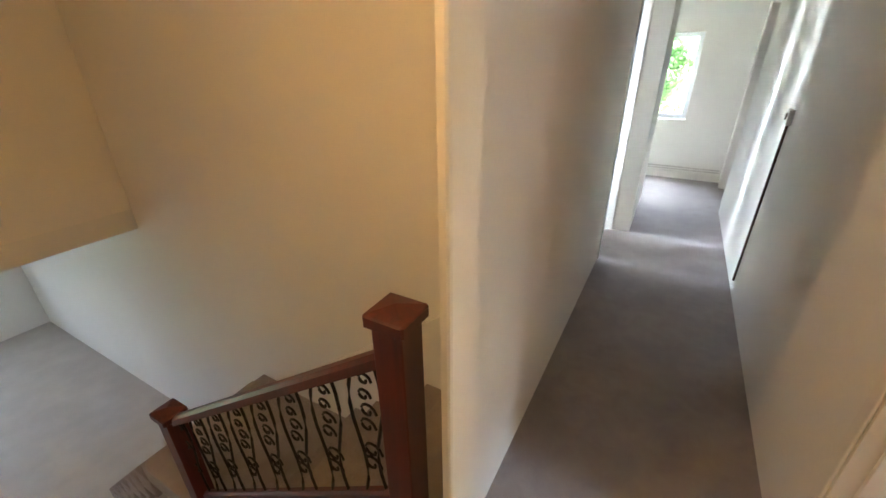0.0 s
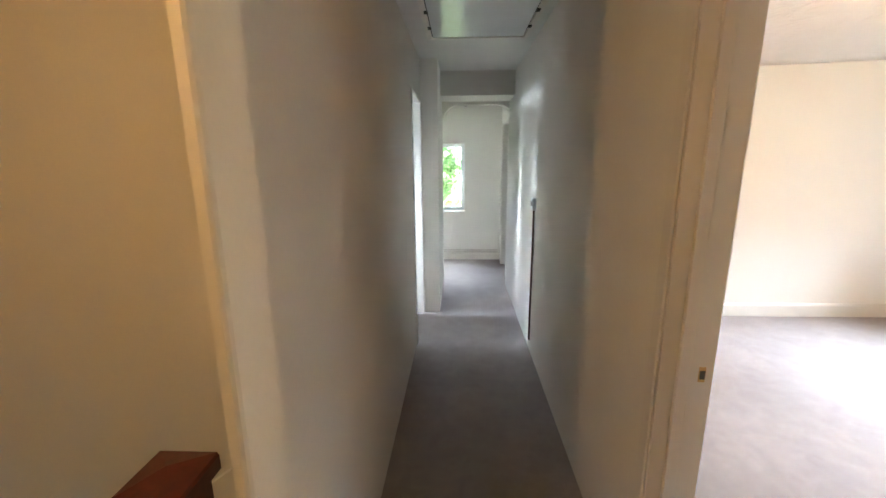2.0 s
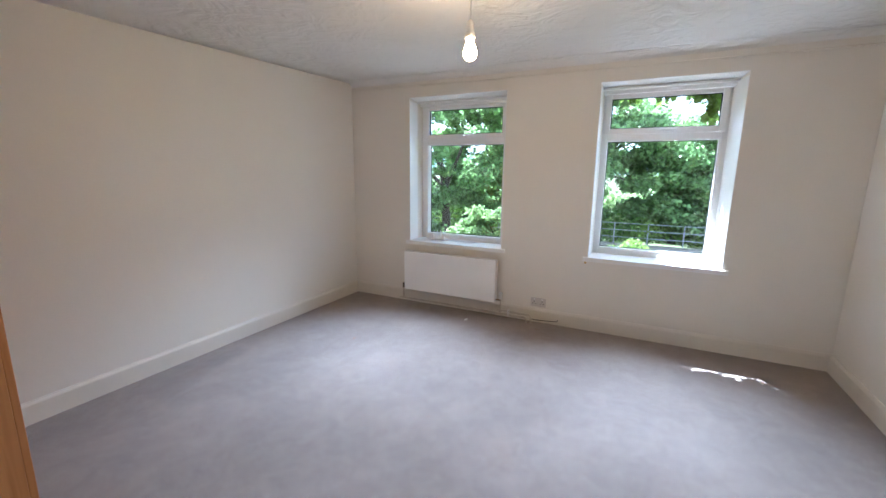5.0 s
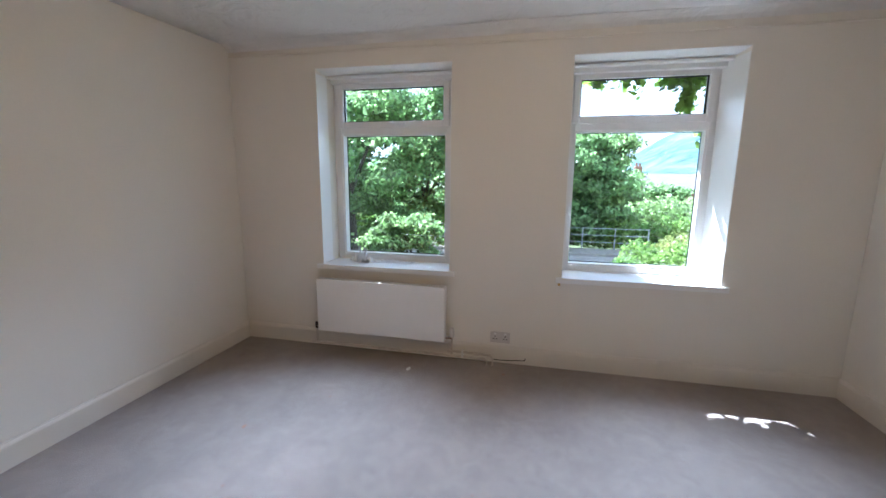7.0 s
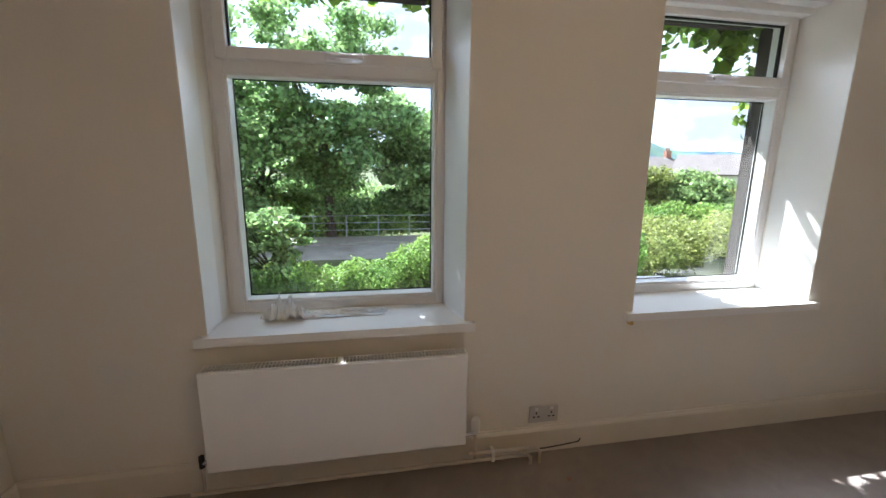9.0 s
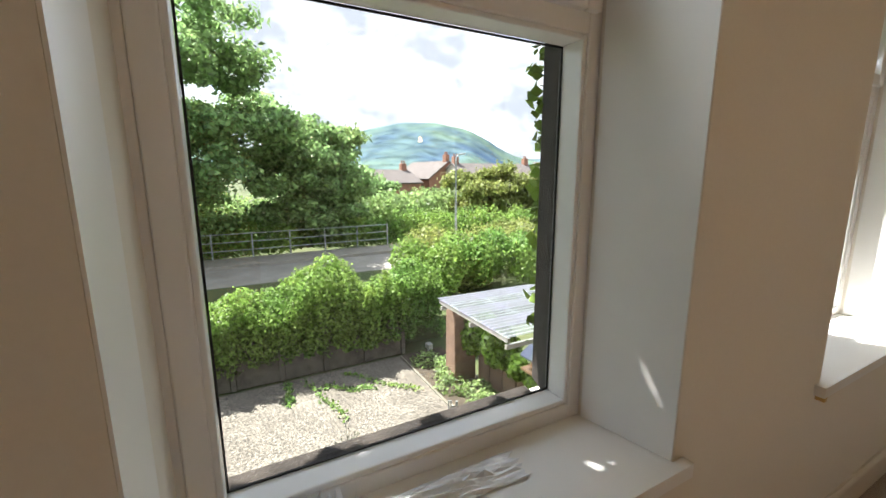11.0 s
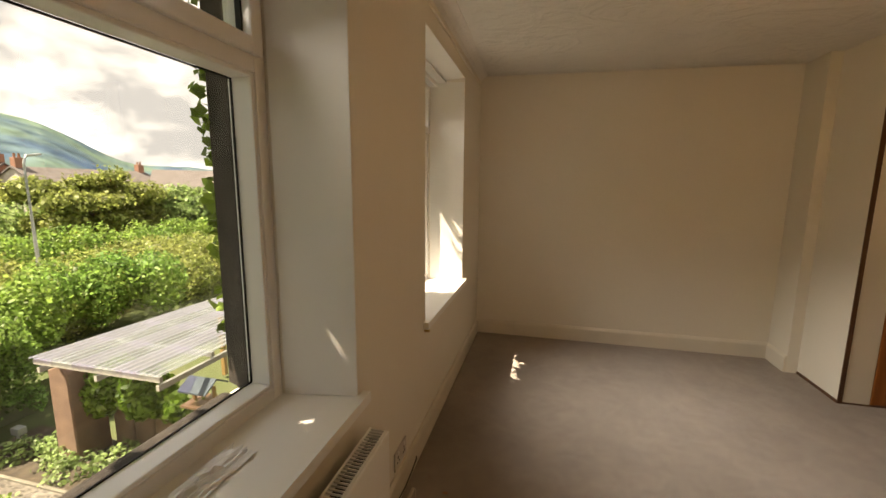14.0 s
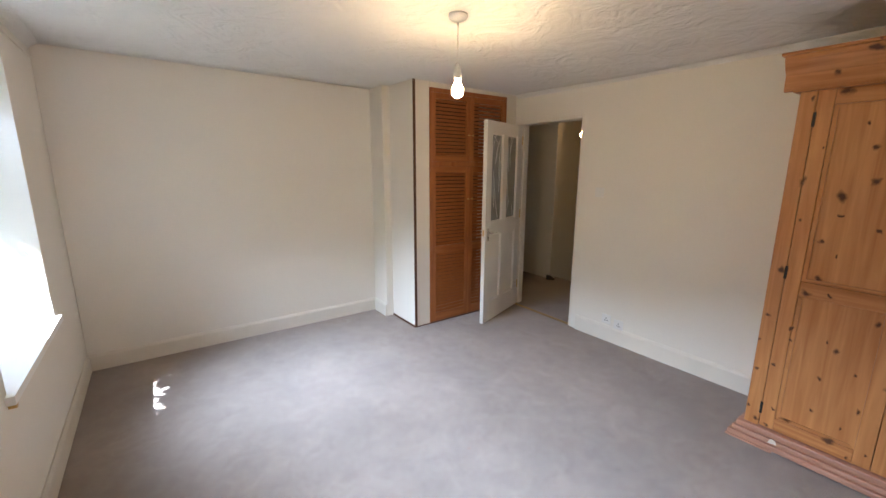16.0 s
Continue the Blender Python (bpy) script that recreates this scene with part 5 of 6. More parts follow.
# ---------------------------------------------------------------- outdoors
GZ = -2.80
M_GRASS = material("rough_grass", (0.05, 0.075, 0.02), rough=0.95, color2=(0.085, 0.09, 0.035), scale=0.4, bump=0.5, bump_scale=8)
M_GRAVEL = material("pale_gravel", (0.165, 0.147, 0.122), rough=0.95, color2=(0.115, 0.10, 0.082), scale=1.4, fine=0.95, fine_scale=24, bump=1.0, bump_scale=40)
M_ROAD = material("pale_worn_asphalt", (0.33, 0.305, 0.275), rough=0.9, color2=(0.24, 0.22, 0.20), scale=1.5, fine=0.25, fine_scale=60)
M_KERB = material("pale_concrete", (0.34, 0.31, 0.27), rough=0.9, color2=(0.24, 0.22, 0.19), scale=5, bump=0.4, bump_scale=30)
M_SOIL = material("dark_soil", (0.045, 0.035, 0.025), rough=1.0, color2=(0.08, 0.06, 0.04), scale=6, bump=0.8, bump_scale=20)
M_BRICKWALL = material("weathered_render", (0.26, 0.165, 0.115), rough=0.95, color2=(0.17, 0.105, 0.075), scale=4, bump=0.8, bump_scale=25, fine=0.25, fine_scale=60)
M_POLY = glass_material("corrugated_polycarbonate", (0.80, 0.83, 0.87), rough=0.35, frost=0.20, gloss_ior=1.7)
M_TIMBER = pine_material("weathered_yellow_timber", (0.42, 0.27, 0.11), (0.28, 0.17, 0.07), knots=False)
M_GREYTIMBER = material("grey_weathered_timber", (0.21, 0.19, 0.15), rough=0.9, color2=(0.12, 0.11, 0.085), scale=5, bump=0.4, bump_scale=40)
# shelter roof bars: the light they catch is put into a paler colour
M_LITTIMBER = material("timber_paled_for_light", (0.40, 0.38, 0.34), rough=0.85, color2=(0.32, 0.30, 0.26), scale=6, bump=0.3, bump_scale=40)
M_GALV = material("galvanised_steel", (0.42, 0.44, 0.45), rough=0.5, metal=0.6, vary=0.15, scale=8)
M_SLATE = material("grey_slate_roof", (0.17, 0.15, 0.145), rough=0.9, spec=0.1, color2=(0.12, 0.105, 0.10), scale=1.2, fine=0.2, fine_scale=6)
M_REDBRICK = material("red_brick", (0.33, 0.16, 0.11), rough=0.9, color2=(0.25, 0.13, 0.09), scale=2, fine=0.15, fine_scale=12)
M_PALEHOUSE = material("pale_render", (0.58, 0.53, 0.47), rough=0.9, color2=(0.5, 0.46, 0.40), scale=0.6)
M_DARKPANE = material("dark_house_window", (0.05, 0.06, 0.07), rough=0.15, vary=0.2)
# distance haze is put into these blue-green base colours
M_HILL = material("haze_tinted_hillside", (0.115, 0.165, 0.125), rough=1.0, color2=(0.05, 0.08, 0.13), scale=0.0045, fine=0.45, fine_scale=0.022, spec=0.0)
M_BARK = material("grey_brown_bark", (0.10, 0.08, 0.06), rough=0.95, color2=(0.06, 0.05, 0.04), scale=6, bump=0.8, bump_scale=12)
L_TREE = leaf_material("bright_tree_leaf", (0.31, 0.43, 0.17), (0.22, 0.35, 0.14))
L_DARK = leaf_material("dark_tree_leaf", (0.23, 0.34, 0.13), (0.29, 0.38, 0.14))
L_HEDGE = leaf_material("hedge_leaf", (0.14, 0.27, 0.065), (0.27, 0.37, 0.085))
L_BUSH = leaf_material("bush_leaf", (0.21, 0.26, 0.075), (0.28, 0.30, 0.09))
L_VINE = leaf_material("vine_leaf", (0.26, 0.38, 0.06), (0.18, 0.30, 0.05))
NR = np.random.default_rng(7)

bm = bmesh.new()
bmesh.ops.create_grid(bm, x_segments=6, y_segments=6, size=4000)
ground = part("ground", bm, M_GRASS)
ground.location = (0, 0, -2.92)
setting(ground, "rough grassy ground running to the horizon", "ground")
setting(part("gravel_yard", box(5.3, 12.25, 0.02, 9.0, -2.915, GZ), M_GRAVEL), "pale gravel yard below the window", "gravel")
setting(part("kerb_edging", box(5.3, 12.25, -0.03, 0.018, -2.915, GZ + 0.03, 0.01), M_GREYTIMBER), "grey timber edging of the gravel", "edging")
setting(part("border_soil", box(5.3, 12.3, -1.1, -0.032, -2.915, GZ - 0.01), M_SOIL), "dark soil border with low plants", "soil")
# bank, road, kerbs and pavement beyond
setting(part("bank", prism([(13.1, -2.915), (13.1, -2.35), (18.9, -2.3), (18.9, -2.915)], -30, 40, "y"), M_GRASS), "raised grassy bank behind the garden wall", "bank")
setting(part("road", prism([(18.9, -2.915), (18.9, -2.30), (22.0, -2.30), (22.0, -2.915)], -60, 60, "y"), M_ROAD), "pale worn asphalt lane", "road")
setting(part("kerb", box(22.0, 22.14, -60, 60, -2.915, -2.18, 0.015), M_KERB), "pale concrete kerb", "kerb")
setting(part("pavement", box(22.14, 23.8, -60, 60, -2.915, -2.20), M_KERB), "pale pavement beyond the lane", "pavement")

# stone of the house front outside the windows
bm = None
for k in range(10):
    z = -2.8 + k * 0.56
    bm = box(OUT + 0.001, OUT + 0.055 + 0.02 * (k % 3 == 1), 1.62, 2.345 - 0.02 * (k % 2), z, z + 0.55, 0.02, bm)
setting(part("wall_quoins", bm, M_STONE), "dark weathered stone pier between the windows outside", "wall")
setting(part("wall_front_stone", box(OUT + 0.001, OUT + 0.04, -3, 0.50, -2.8, 5), M_STONE), "dark stone house front", "wall")
setting(part("wall_front_stone", box(OUT + 0.001, OUT + 0.04, 3.46, 8, -2.8, 5), M_STONE), "dark stone house front", "wall")
setting(part("wall_front_below", box(OUT + 0.001, OUT + 0.04, 0.50, 3.46, -2.8, 0.58), M_STONE), "dark stone below the windows", "wall")
setting(part("wall_front_above", box(OUT + 0.001, OUT + 0.04, 0.50, 3.46, 2.82, 5), M_STONE), "dark stone above the windows", "wall")
setting(part("roof", box(-9.3, OUT + 0.25, -3.3, 8, 3.0, 3.2), M_SLATE), "slate roof of the house", "roof")


def blob_plant(name, blobs, count, size, mat, label, category, floor=None, kind="", depth=0.35, long=1.6):
    p, nrm = shell_points(blobs, count, NR, depth, floor)
    ob = new(name, leaf_mesh(name, p, nrm, size, mat, NR, long))
    return tagged(ob, label, category, kind=kind)


def tree(x, y, z0, trunk_h, blobs, count, size, mat, label, r=0.22):
    """A tapered trunk with limbs to its clumps, and a crown of many leaves. Clumps are relative to the foot."""
    e = empty("tree", x, y, z0)
    part("trunk", tube([(0, 0, 0), (0.08, 0.05, trunk_h * 0.5), (0.0, 0.1, trunk_h)], [r, r * 0.75, r * 0.5], 10), M_BARK, e)
    for c, rad in blobs[:7]:
        a, b = Vector((0, 0.08, trunk_h * 0.7)), Vector(c)
        m = a.lerp(b, 0.5) + Vector((0, 0, 0.3))
        part("limb", tube([a, m, b], [r * 0.4, r * 0.25, 0.03], 7), M_BARK, e)
    p, nrm = shell_points(blobs, int(count * 1.25), NR, 0.7, None, 0.22)
    ob = new("crown", leaf_mesh("crown", p, nrm, size, mat, NR))
    ob.parent = e
    return tagged(e, label, "tree")


def clumps(n, cx, cy, cz, sx, sy, sz, r0, r1, seed):
    rng = random.Random(seed)
    out = []
    for _ in range(n):
        a, b = rng.uniform(0, 2 * math.pi), rng.uniform(-1, 1)
        q = rng.uniform(0.45, 1.0)
        rr = rng.uniform(r0, r1)
        out.append(((cx + sx * q * math.cos(a) * math.sqrt(1 - b * b), cy + sy * q * math.sin(a) * math.sqrt(1 - b * b), cz + sz * q * b), (rr, rr, rr * rng.uniform(0.38, 0.62))))
    return out


tree(24.0, 4.8, -2.3, 5.0, clumps(110, 0, 0, 6.2, 4.0, 4.3, 5.6, 0.5, 1.2, 1), 34000, 0.15, L_TREE, "tall airy broadleaved tree beside the lane", 0.3)
tree(25.6, -0.4, -2.3, 2.5, clumps(90, 0, 0, 3.4, 2.8, 3.2, 3.2, 0.45, 1.0, 2), 28000, 0.14, L_TREE, "leafy green tree behind the railing", 0.2)
tree(27.2, -1.9, -2.3, 2.2, clumps(64, 0, 0, 3.2, 2.2, 2.3, 3.2, 0.5, 1.0, 3), 20000, 0.15, L_DARK, "dense dark evergreen tree behind the railing", 0.2)
tree(21.0, 11.0, -2.3, 4.0, clumps(110, 0, 0, 5.0, 4.0, 4.8, 5.2, 0.55, 1.25, 4), 30000, 0.16, L_TREE, "large spreading tree at the lane side", 0.3)
tree(30.5, 9.5, -2.3, 3.0, clumps(44, 0, 0, 4.4, 3.2, 5.0, 4.6, 0.8, 1.7, 12), 18000, 0.20, L_DARK, "broad dark tree filling the gap behind", 0.3)
tree(29.5, -14.6, -2.3, 2.0, clumps(44, 0, 0, 2.3, 3.0, 3.4, 2.0, 0.6, 1.2, 5), 20000, 0.16, L_BUSH, "round yellow-green tree beyond the lane", 0.2)
tree(28.5, -19.4, -2.3, 2.0, clumps(36, 0, 0, 2.0, 2.3, 2.4, 1.9, 0.5, 1.0, 6), 14000, 0.16, L_DARK, "round dark green tree beyond the lane", 0.2)
tree(30.0, -24.5, -2.3, 1.6, clumps(30, 0, 0, 1.2, 2.6, 3.2, 1.3, 0.5, 1.0, 8), 11000, 0.17, L_BUSH, "low pale green tree beyond the lane", 0.18)
tree(40.0, -9.6, -2.6, 2.0, clumps(24, 0, 0, 2.4, 1.8, 2.0, 1.8, 0.5, 1.0, 9), 8000, 0.2, L_TREE, "small green tree before the houses", 0.18)
tree(13.5, 5.2, -2.4, 1.4, clumps(70, 0, 0.5, 1.45, 0.9, 1.4, 1.25, 0.14, 0.36, 41), 10000, 0.085, L_DARK, "leafy blue-green shrub tree behind the hedge", 0.08)
tree(9.0, 8.2, GZ, 2.4, clumps(34, 0, 0, 2.9, 1.5, 1.7, 1.8, 0.3, 0.65, 10), 22000, 0.09, L_TREE, "young leafy tree in the yard corner", 0.1)

hedge = []
for i in range(44):
    y = -1.0 + i * 0.26
    top = -0.80 + 0.12 * math.sin(i * 0.9) - 0.38 * (y > 2.2) + (0.14 if 0.9 < y < 2.0 else 0) - (0.34 if -0.6 < y < 0.9 else 0)
    bot = -2.35 + 0.30 * math.sin(i * 2.3) * math.sin(i * 0.7)
    hedge.append(((12.90 + 0.16 * math.sin(i * 1.7), y, (top + bot) / 2), (0.55, 0.40, (top - bot) / 2)))
    hedge.append(((12.60 + 0.08 * math.sin(i * 2.9), y + 0.1, (top + bot) / 2 - 0.15), (0.30, 0.16, (top - bot) / 2.1)))
    hedge.append(((13.3, y, top - 0.25 + 0.1 * math.sin(i * 3.7)), (0.5, 0.3, 0.28)))
rng = random.Random(77)
for _ in range(260):
    y = rng.uniform(-1.2, 10.5)
    z = rng.uniform(-2.35, -1.05)
    r = rng.uniform(0.08, 0.17)
    hedge.append(((12.36 + 0.10 * rng.random(), y, z), (r * 0.8, r, r * rng.uniform(1.0, 2.2))))
blob_plant("hedge", hedge, 130000, 0.047, L_HEDGE, "thick climbing hedge hanging over the garden wall", "hedge", floor=-2.55, kind="stuff")
far = []
rng = random.Random(21)
for i in range(120):
    y = 18 - i * 0.42
    far.append(((24.6 + rng.uniform(-0.3, 1.2), y, -1.7 + rng.uniform(-0.2, 0.4)), (0.9, 0.8, 0.85)))
blob_plant("hedge", far, 60000, 0.10, L_HEDGE, "ferny hedge along the far side of the lane", "hedge", floor=-2.3, kind="stuff")
back = []
for i in range(110):
    y = 26 - i * 0.6
    back.append(((32 + rng.uniform(-1.5, 3.0), y, -1.5 + rng.uniform(-0.4, 0.9)), (1.6, 1.5, 1.2)))
blob_plant("woodland", back, 50000, 0.18, L_DARK, "dark overgrown scrub behind the lane hedge", "scrub", floor=-2.6, kind="stuff")
mid = []
for i in range(80):
    y = -3.2 - rng.random() * 13
    x = 14.6 + rng.random() * 5.0 - 0.08 * (y + 3)
    mid.append(((x, y, -1.9 + rng.uniform(-0.3, 0.75)), (0.95, 0.9, 0.7)))
blob_plant("shrubbery", mid, 70000, 0.075, L_BUSH, "tangled light green shrubs and brambles beside the garden", "shrub", floor=-2.4, kind="stuff")
near = [((14.2 + rng.uniform(-0.5, 1.0), -1.45 - i * 0.35, -1.35 + rng.uniform(-0.2, 0.25)), (0.7, 0.55, 0.75)) for i in range(12)]
blob_plant("shrubbery", near, 14000, 0.07, L_HEDGE, "dense green shrubs behind the garden corner", "shrub", floor=-2.4, kind="stuff")

# garden wall under the hedge with posts
e = empty("garden_wall", 12.6, 3.0, GZ - 0.1)
for i in range(12):
    y = -3.2 + i * 0.92
    part("panel", box(-0.05, 0.04, y + 0.06, y + 0.86, 0, 0.95 + 0.03 * (i % 3), 0.01), M_GREYTIMBER, e)
    part("post", box(-0.09, 0.03, y - 0.05, y + 0.05, 0, 1.05, 0.01), M_GREYTIMBER, e)
setting(e, "grey weathered garden wall under the hedge", "garden wall")
# creepers trailing over the gravel
pts = []
for (ax, ay), (bx, by) in (((12.1, 2.2), (10.3, 1.75)), ((12.0, 1.4), (10.6, 0.25)), ((11.6, 1.9), (11.1, 1.0)), ((12.1, 2.5), (11.2, 2.6))):
    for k in range(160):
        f = k / 160
        pts.append((ax + (bx - ax) * f + 0.06 * math.sin(9 * f) + random.gauss(0, 0.045), ay + (by - ay) * f + random.gauss(0, 0.045), GZ + 0.02 + 0.03 * random.random()))
pts = np.array(pts)
ob = new("creeper", leaf_mesh("creeper", pts, np.tile([0, 0, 1.0], (len(pts), 1)), 0.042, L_HEDGE, NR))
tagged(ob, "thin green creepers trailing over the gravel", "creeper", kind="stuff")
bed = [((6.2 + i * 0.42, -0.55 + 0.2 * math.sin(i * 2.0), GZ + 0.02), (0.32, 0.35, 0.22)) for i in range(14)]
blob_plant("border_plants", bed, 7000, 0.045, L_DARK, "low green plants in the soil border", "plants", floor=GZ - 0.02, kind="stuff")

# rendered brick pier and the wall behind it, ivy on both
e = empty("brick_pier", 10.75, -0.72, GZ - 0.1)
part("pier", prism([(-0.20, 0), (0.22, 0), (0.20, 1.55), (-0.05, 1.66), (-0.18, 1.5)], -0.30, 0.20, "y", 0.02), M_BRICKWALL, e)
tagged(e, "broken brown rendered brick pier by the border", "pier")
e = empty("low_wall", 8.9, -1.18, GZ - 0.1)
for i in range(8):
    part("stone", box(-1.7 + i * 0.42, -1.30 + i * 0.42, -0.13, 0.12, 0, 0.85 + 0.08 * (i % 3), 0.03), M_BRICKWALL, e)
setting(e, "low brown wall behind the border", "wall")
ivy = [((9.45 + i * 0.13, -0.98 + 0.10 * math.sin(i), -1.74 + 0.14 * math.sin(i * 1.3)), (0.22, 0.22, 0.38)) for i in range(9)]
ivy += [((7.9 + i * 0.16, -0.98 + 0.08 * math.sin(i * 2), -2.12 + 0.03 * i + 0.05 * math.sin(i * 1.7)), (0.18, 0.16, 0.15)) for i in range(11)]
blob_plant("ivy", ivy, 14000, 0.07, L_VINE, "bright ivy climbing the low wall and shelter", "ivy", kind="stuff")

# lean-to shelter with a corrugated plastic roof
e = empty("garden_shelter", 9.6, -1.4, GZ - 0.05)
M_POLY_TINT = glass_material("tinted_polycarbonate", (0.70, 0.68, 0.86), rough=0.3, frost=0.30, gloss_ior=1.7)
nx = 60
for k in range(6):
    xa, xb = -1.08 + 0.38 * k, -1.08 + 0.38 * k + 0.395
    own = bmesh.new()
    rows = []
    for i in range(nx + 1):
        x = xa + (xb - xa) * i / nx
        zz = 0.012 * math.sin((x + 1.08) * 52) + 0.003 * (k % 2)
        rows.append([own.verts.new((x, yy, 1.80 + zz + 0.012 * (yy + 0.6))) for yy in (-2.4, -1.5, -0.6, 0.3, 1.15)])
    for a, b in zip(rows, rows[1:]):
        for j in range(4):
            own.faces.new((a[j], a[j + 1], b[j + 1], b[j]))
    top = bmesh.ops.extrude_face_region(own, geom=own.faces[:])
    for v in [g for g in top["geom"] if isinstance(g, bmesh.types.BMVert)]:
        v.co.z += 0.002
    bmesh.ops.recalc_face_normals(own, faces=own.faces[:])
    part("roof_sheet", own, M_POLY_TINT if k % 2 else M_POLY, e, "lavender ribbed plastic sheet" if k % 2 else "clear ribbed plastic sheet")
for yy in (-2.3, -1.45, -0.6, 0.25, 1.1):
    part("purlin", box(-1.05, 1.17, yy - 0.025, yy + 0.025, 1.70 + 0.012 * (yy + 0.6), 1.775 + 0.012 * (yy + 0.6)), M_LITTIMBER, e)
for xx in (-1.0, 0.05, 1.1):
    part("rafter", box(xx - 0.025, xx + 0.025, -2.35, 1.12, 1.60, 1.675), M_LITTIMBER, e)
for xx, yy in ((-1.0, -0.55), (-1.0, -2.2), (1.1, -2.2), (0.2, -2.2)):
    part("post", box(xx - 0.045, xx + 0.045, yy - 0.045, yy + 0.045, 0, 1.62, 0.006), M_TIMBER, e)
part("brace", box(-1.03, -0.97, -2.2, -0.55, 1.02, 1.10), M_TIMBER, e)
part("side_board", box(-1.02, -0.98, -2.2, -0.9, 0.1, 1.0), M_GREYTIMBER, e)
tagged(e, "timber garden shelter with a clear corrugated roof", "shelter")
M_FELT = material("grey_blue_felt", (0.16, 0.19, 0.21), rough=0.9, vary=0.2, scale=12)
# bird table before it
e = empty("bird_table", 8.6, -0.98, GZ - 0.05)
part("post", box(-0.03, 0.03, -0.03, 0.03, 0, 1.05, 0.004), M_GREYTIMBER, e)
part("tray", box(-0.24, 0.24, -0.2, 0.2, 1.05, 1.09, 0.005), M_TIMBER, e)
for sx in (-0.18, 0.18):
    part("upright", box(sx - 0.02, sx + 0.02, -0.02, 0.02, 1.09, 1.34), M_TIMBER, e)
part("roof", prism([(-0.22, 1.30), (0.0, 1.44), (0.22, 1.30), (0.22, 1.325), (0.0, 1.465), (-0.22, 1.325)], -0.24, 0.24, "x"), M_FELT, e, "grey pitched roof")
tagged(e, "wooden bird table with a pitched grey roof", "bird table")
# clear tube by the gravel edge, with shrub stems near the house
e = empty("bird_feeder", 8.85, 0.50, GZ)
for k in range(5):
    a = k * 2 * math.pi / 5
    part("rod", tube([(0.07 * math.cos(a), 0.07 * math.sin(a), 0), (0.07 * math.cos(a), 0.07 * math.sin(a), 0.75 + 0.05 * (k % 2))], 0.012, 6), M_GALV, e)
part("core", tube([(0, 0, 0), (0, 0, 0.72)], 0.03, 8), M_GREYTIMBER, e)
tagged(e, "bundle of upright grey rods at the gravel edge", "rods")
e = empty("garden_lamp", 12.0, -0.62, GZ - 0.1)
part("stem", tube([(0, 0, 0), (0, 0, 0.3)], 0.02, 8), M_GALV, e)
part("head", box(-0.13, 0.05, -0.06, 0.06, 0.28, 0.40, 0.01), M_GALV, e)
tagged(e, "small grey floodlight in the border", "garden lamp")
M_SAGE = leaf_material("grey_green_leaf", (0.15, 0.17, 0.11), (0.11, 0.125, 0.08))
e = empty("garden_shrub", 8.7, 2.15, GZ)
rng = random.Random(5)
for k in range(22):
    a, lean, hgt = rng.uniform(0, 2 * math.pi), rng.uniform(0.05, 0.32), rng.uniform(0.5, 1.0)
    tip = Vector((lean * math.cos(a), lean * math.sin(a), hgt))
    part("stem", tube([(0.3 * tip.x, 0.3 * tip.y, 0), (0.5 * tip.x, 0.5 * tip.y, hgt * 0.5), tip], [0.007, 0.005, 0.002], 5), M_SAGE, e)
    q = np.array([tuple(Vector((0.5 * tip.x, 0.5 * tip.y, hgt * 0.4)).lerp(tip, rng.random())) for _ in range(40)]) + NR.normal(size=(40, 3)) * 0.014
    sprig = new("sprig", leaf_mesh("sprig", q, np.tile([math.cos(a), math.sin(a), 0.4], (40, 1)), 0.010, M_SAGE, NR, 3.0))
    sprig.parent = e
tagged(e, "grey-green feathery shrub growing in the gravel", "shrub")

# railing along the pavement, street lamp
e = empty("railing", 23.7, 2.0, -2.2)
for i in range(12):
    part("post", box(-0.03, 0.03, -6 + i * 1.6 - 0.03, -6 + i * 1.6 + 0.03, 0, 1.12), M_GALV, e)
for h in (0.35, 0.72, 1.08):
    part("bar", tube([(0, -6.05, h), (0, 11.65, h)], 0.022, 6), M_GALV, e)
tagged(e, "grey tubular steel railing beside the pavement", "railing")
e = empty("street_lamp", 23.3, -7.9, -2.2)
part("column", tube([(0, 0, 0), (0, 0, 1.4), (0, 0, 4.35), (0.02, -0.05, 4.55), (0.05, -0.18, 4.68)], [0.08, 0.06, 0.045, 0.04, 0.035], 10), M_GALV, e)
part("lantern", prism([(-0.10, 4.62), (-0.62, 4.72), (-0.60, 4.80), (-0.12, 4.72)], -0.03, 0.13, "x", 0.015), M_GALV, e, "grey lantern head")
tagged(e, "tall grey steel street lamp", "street lamp")


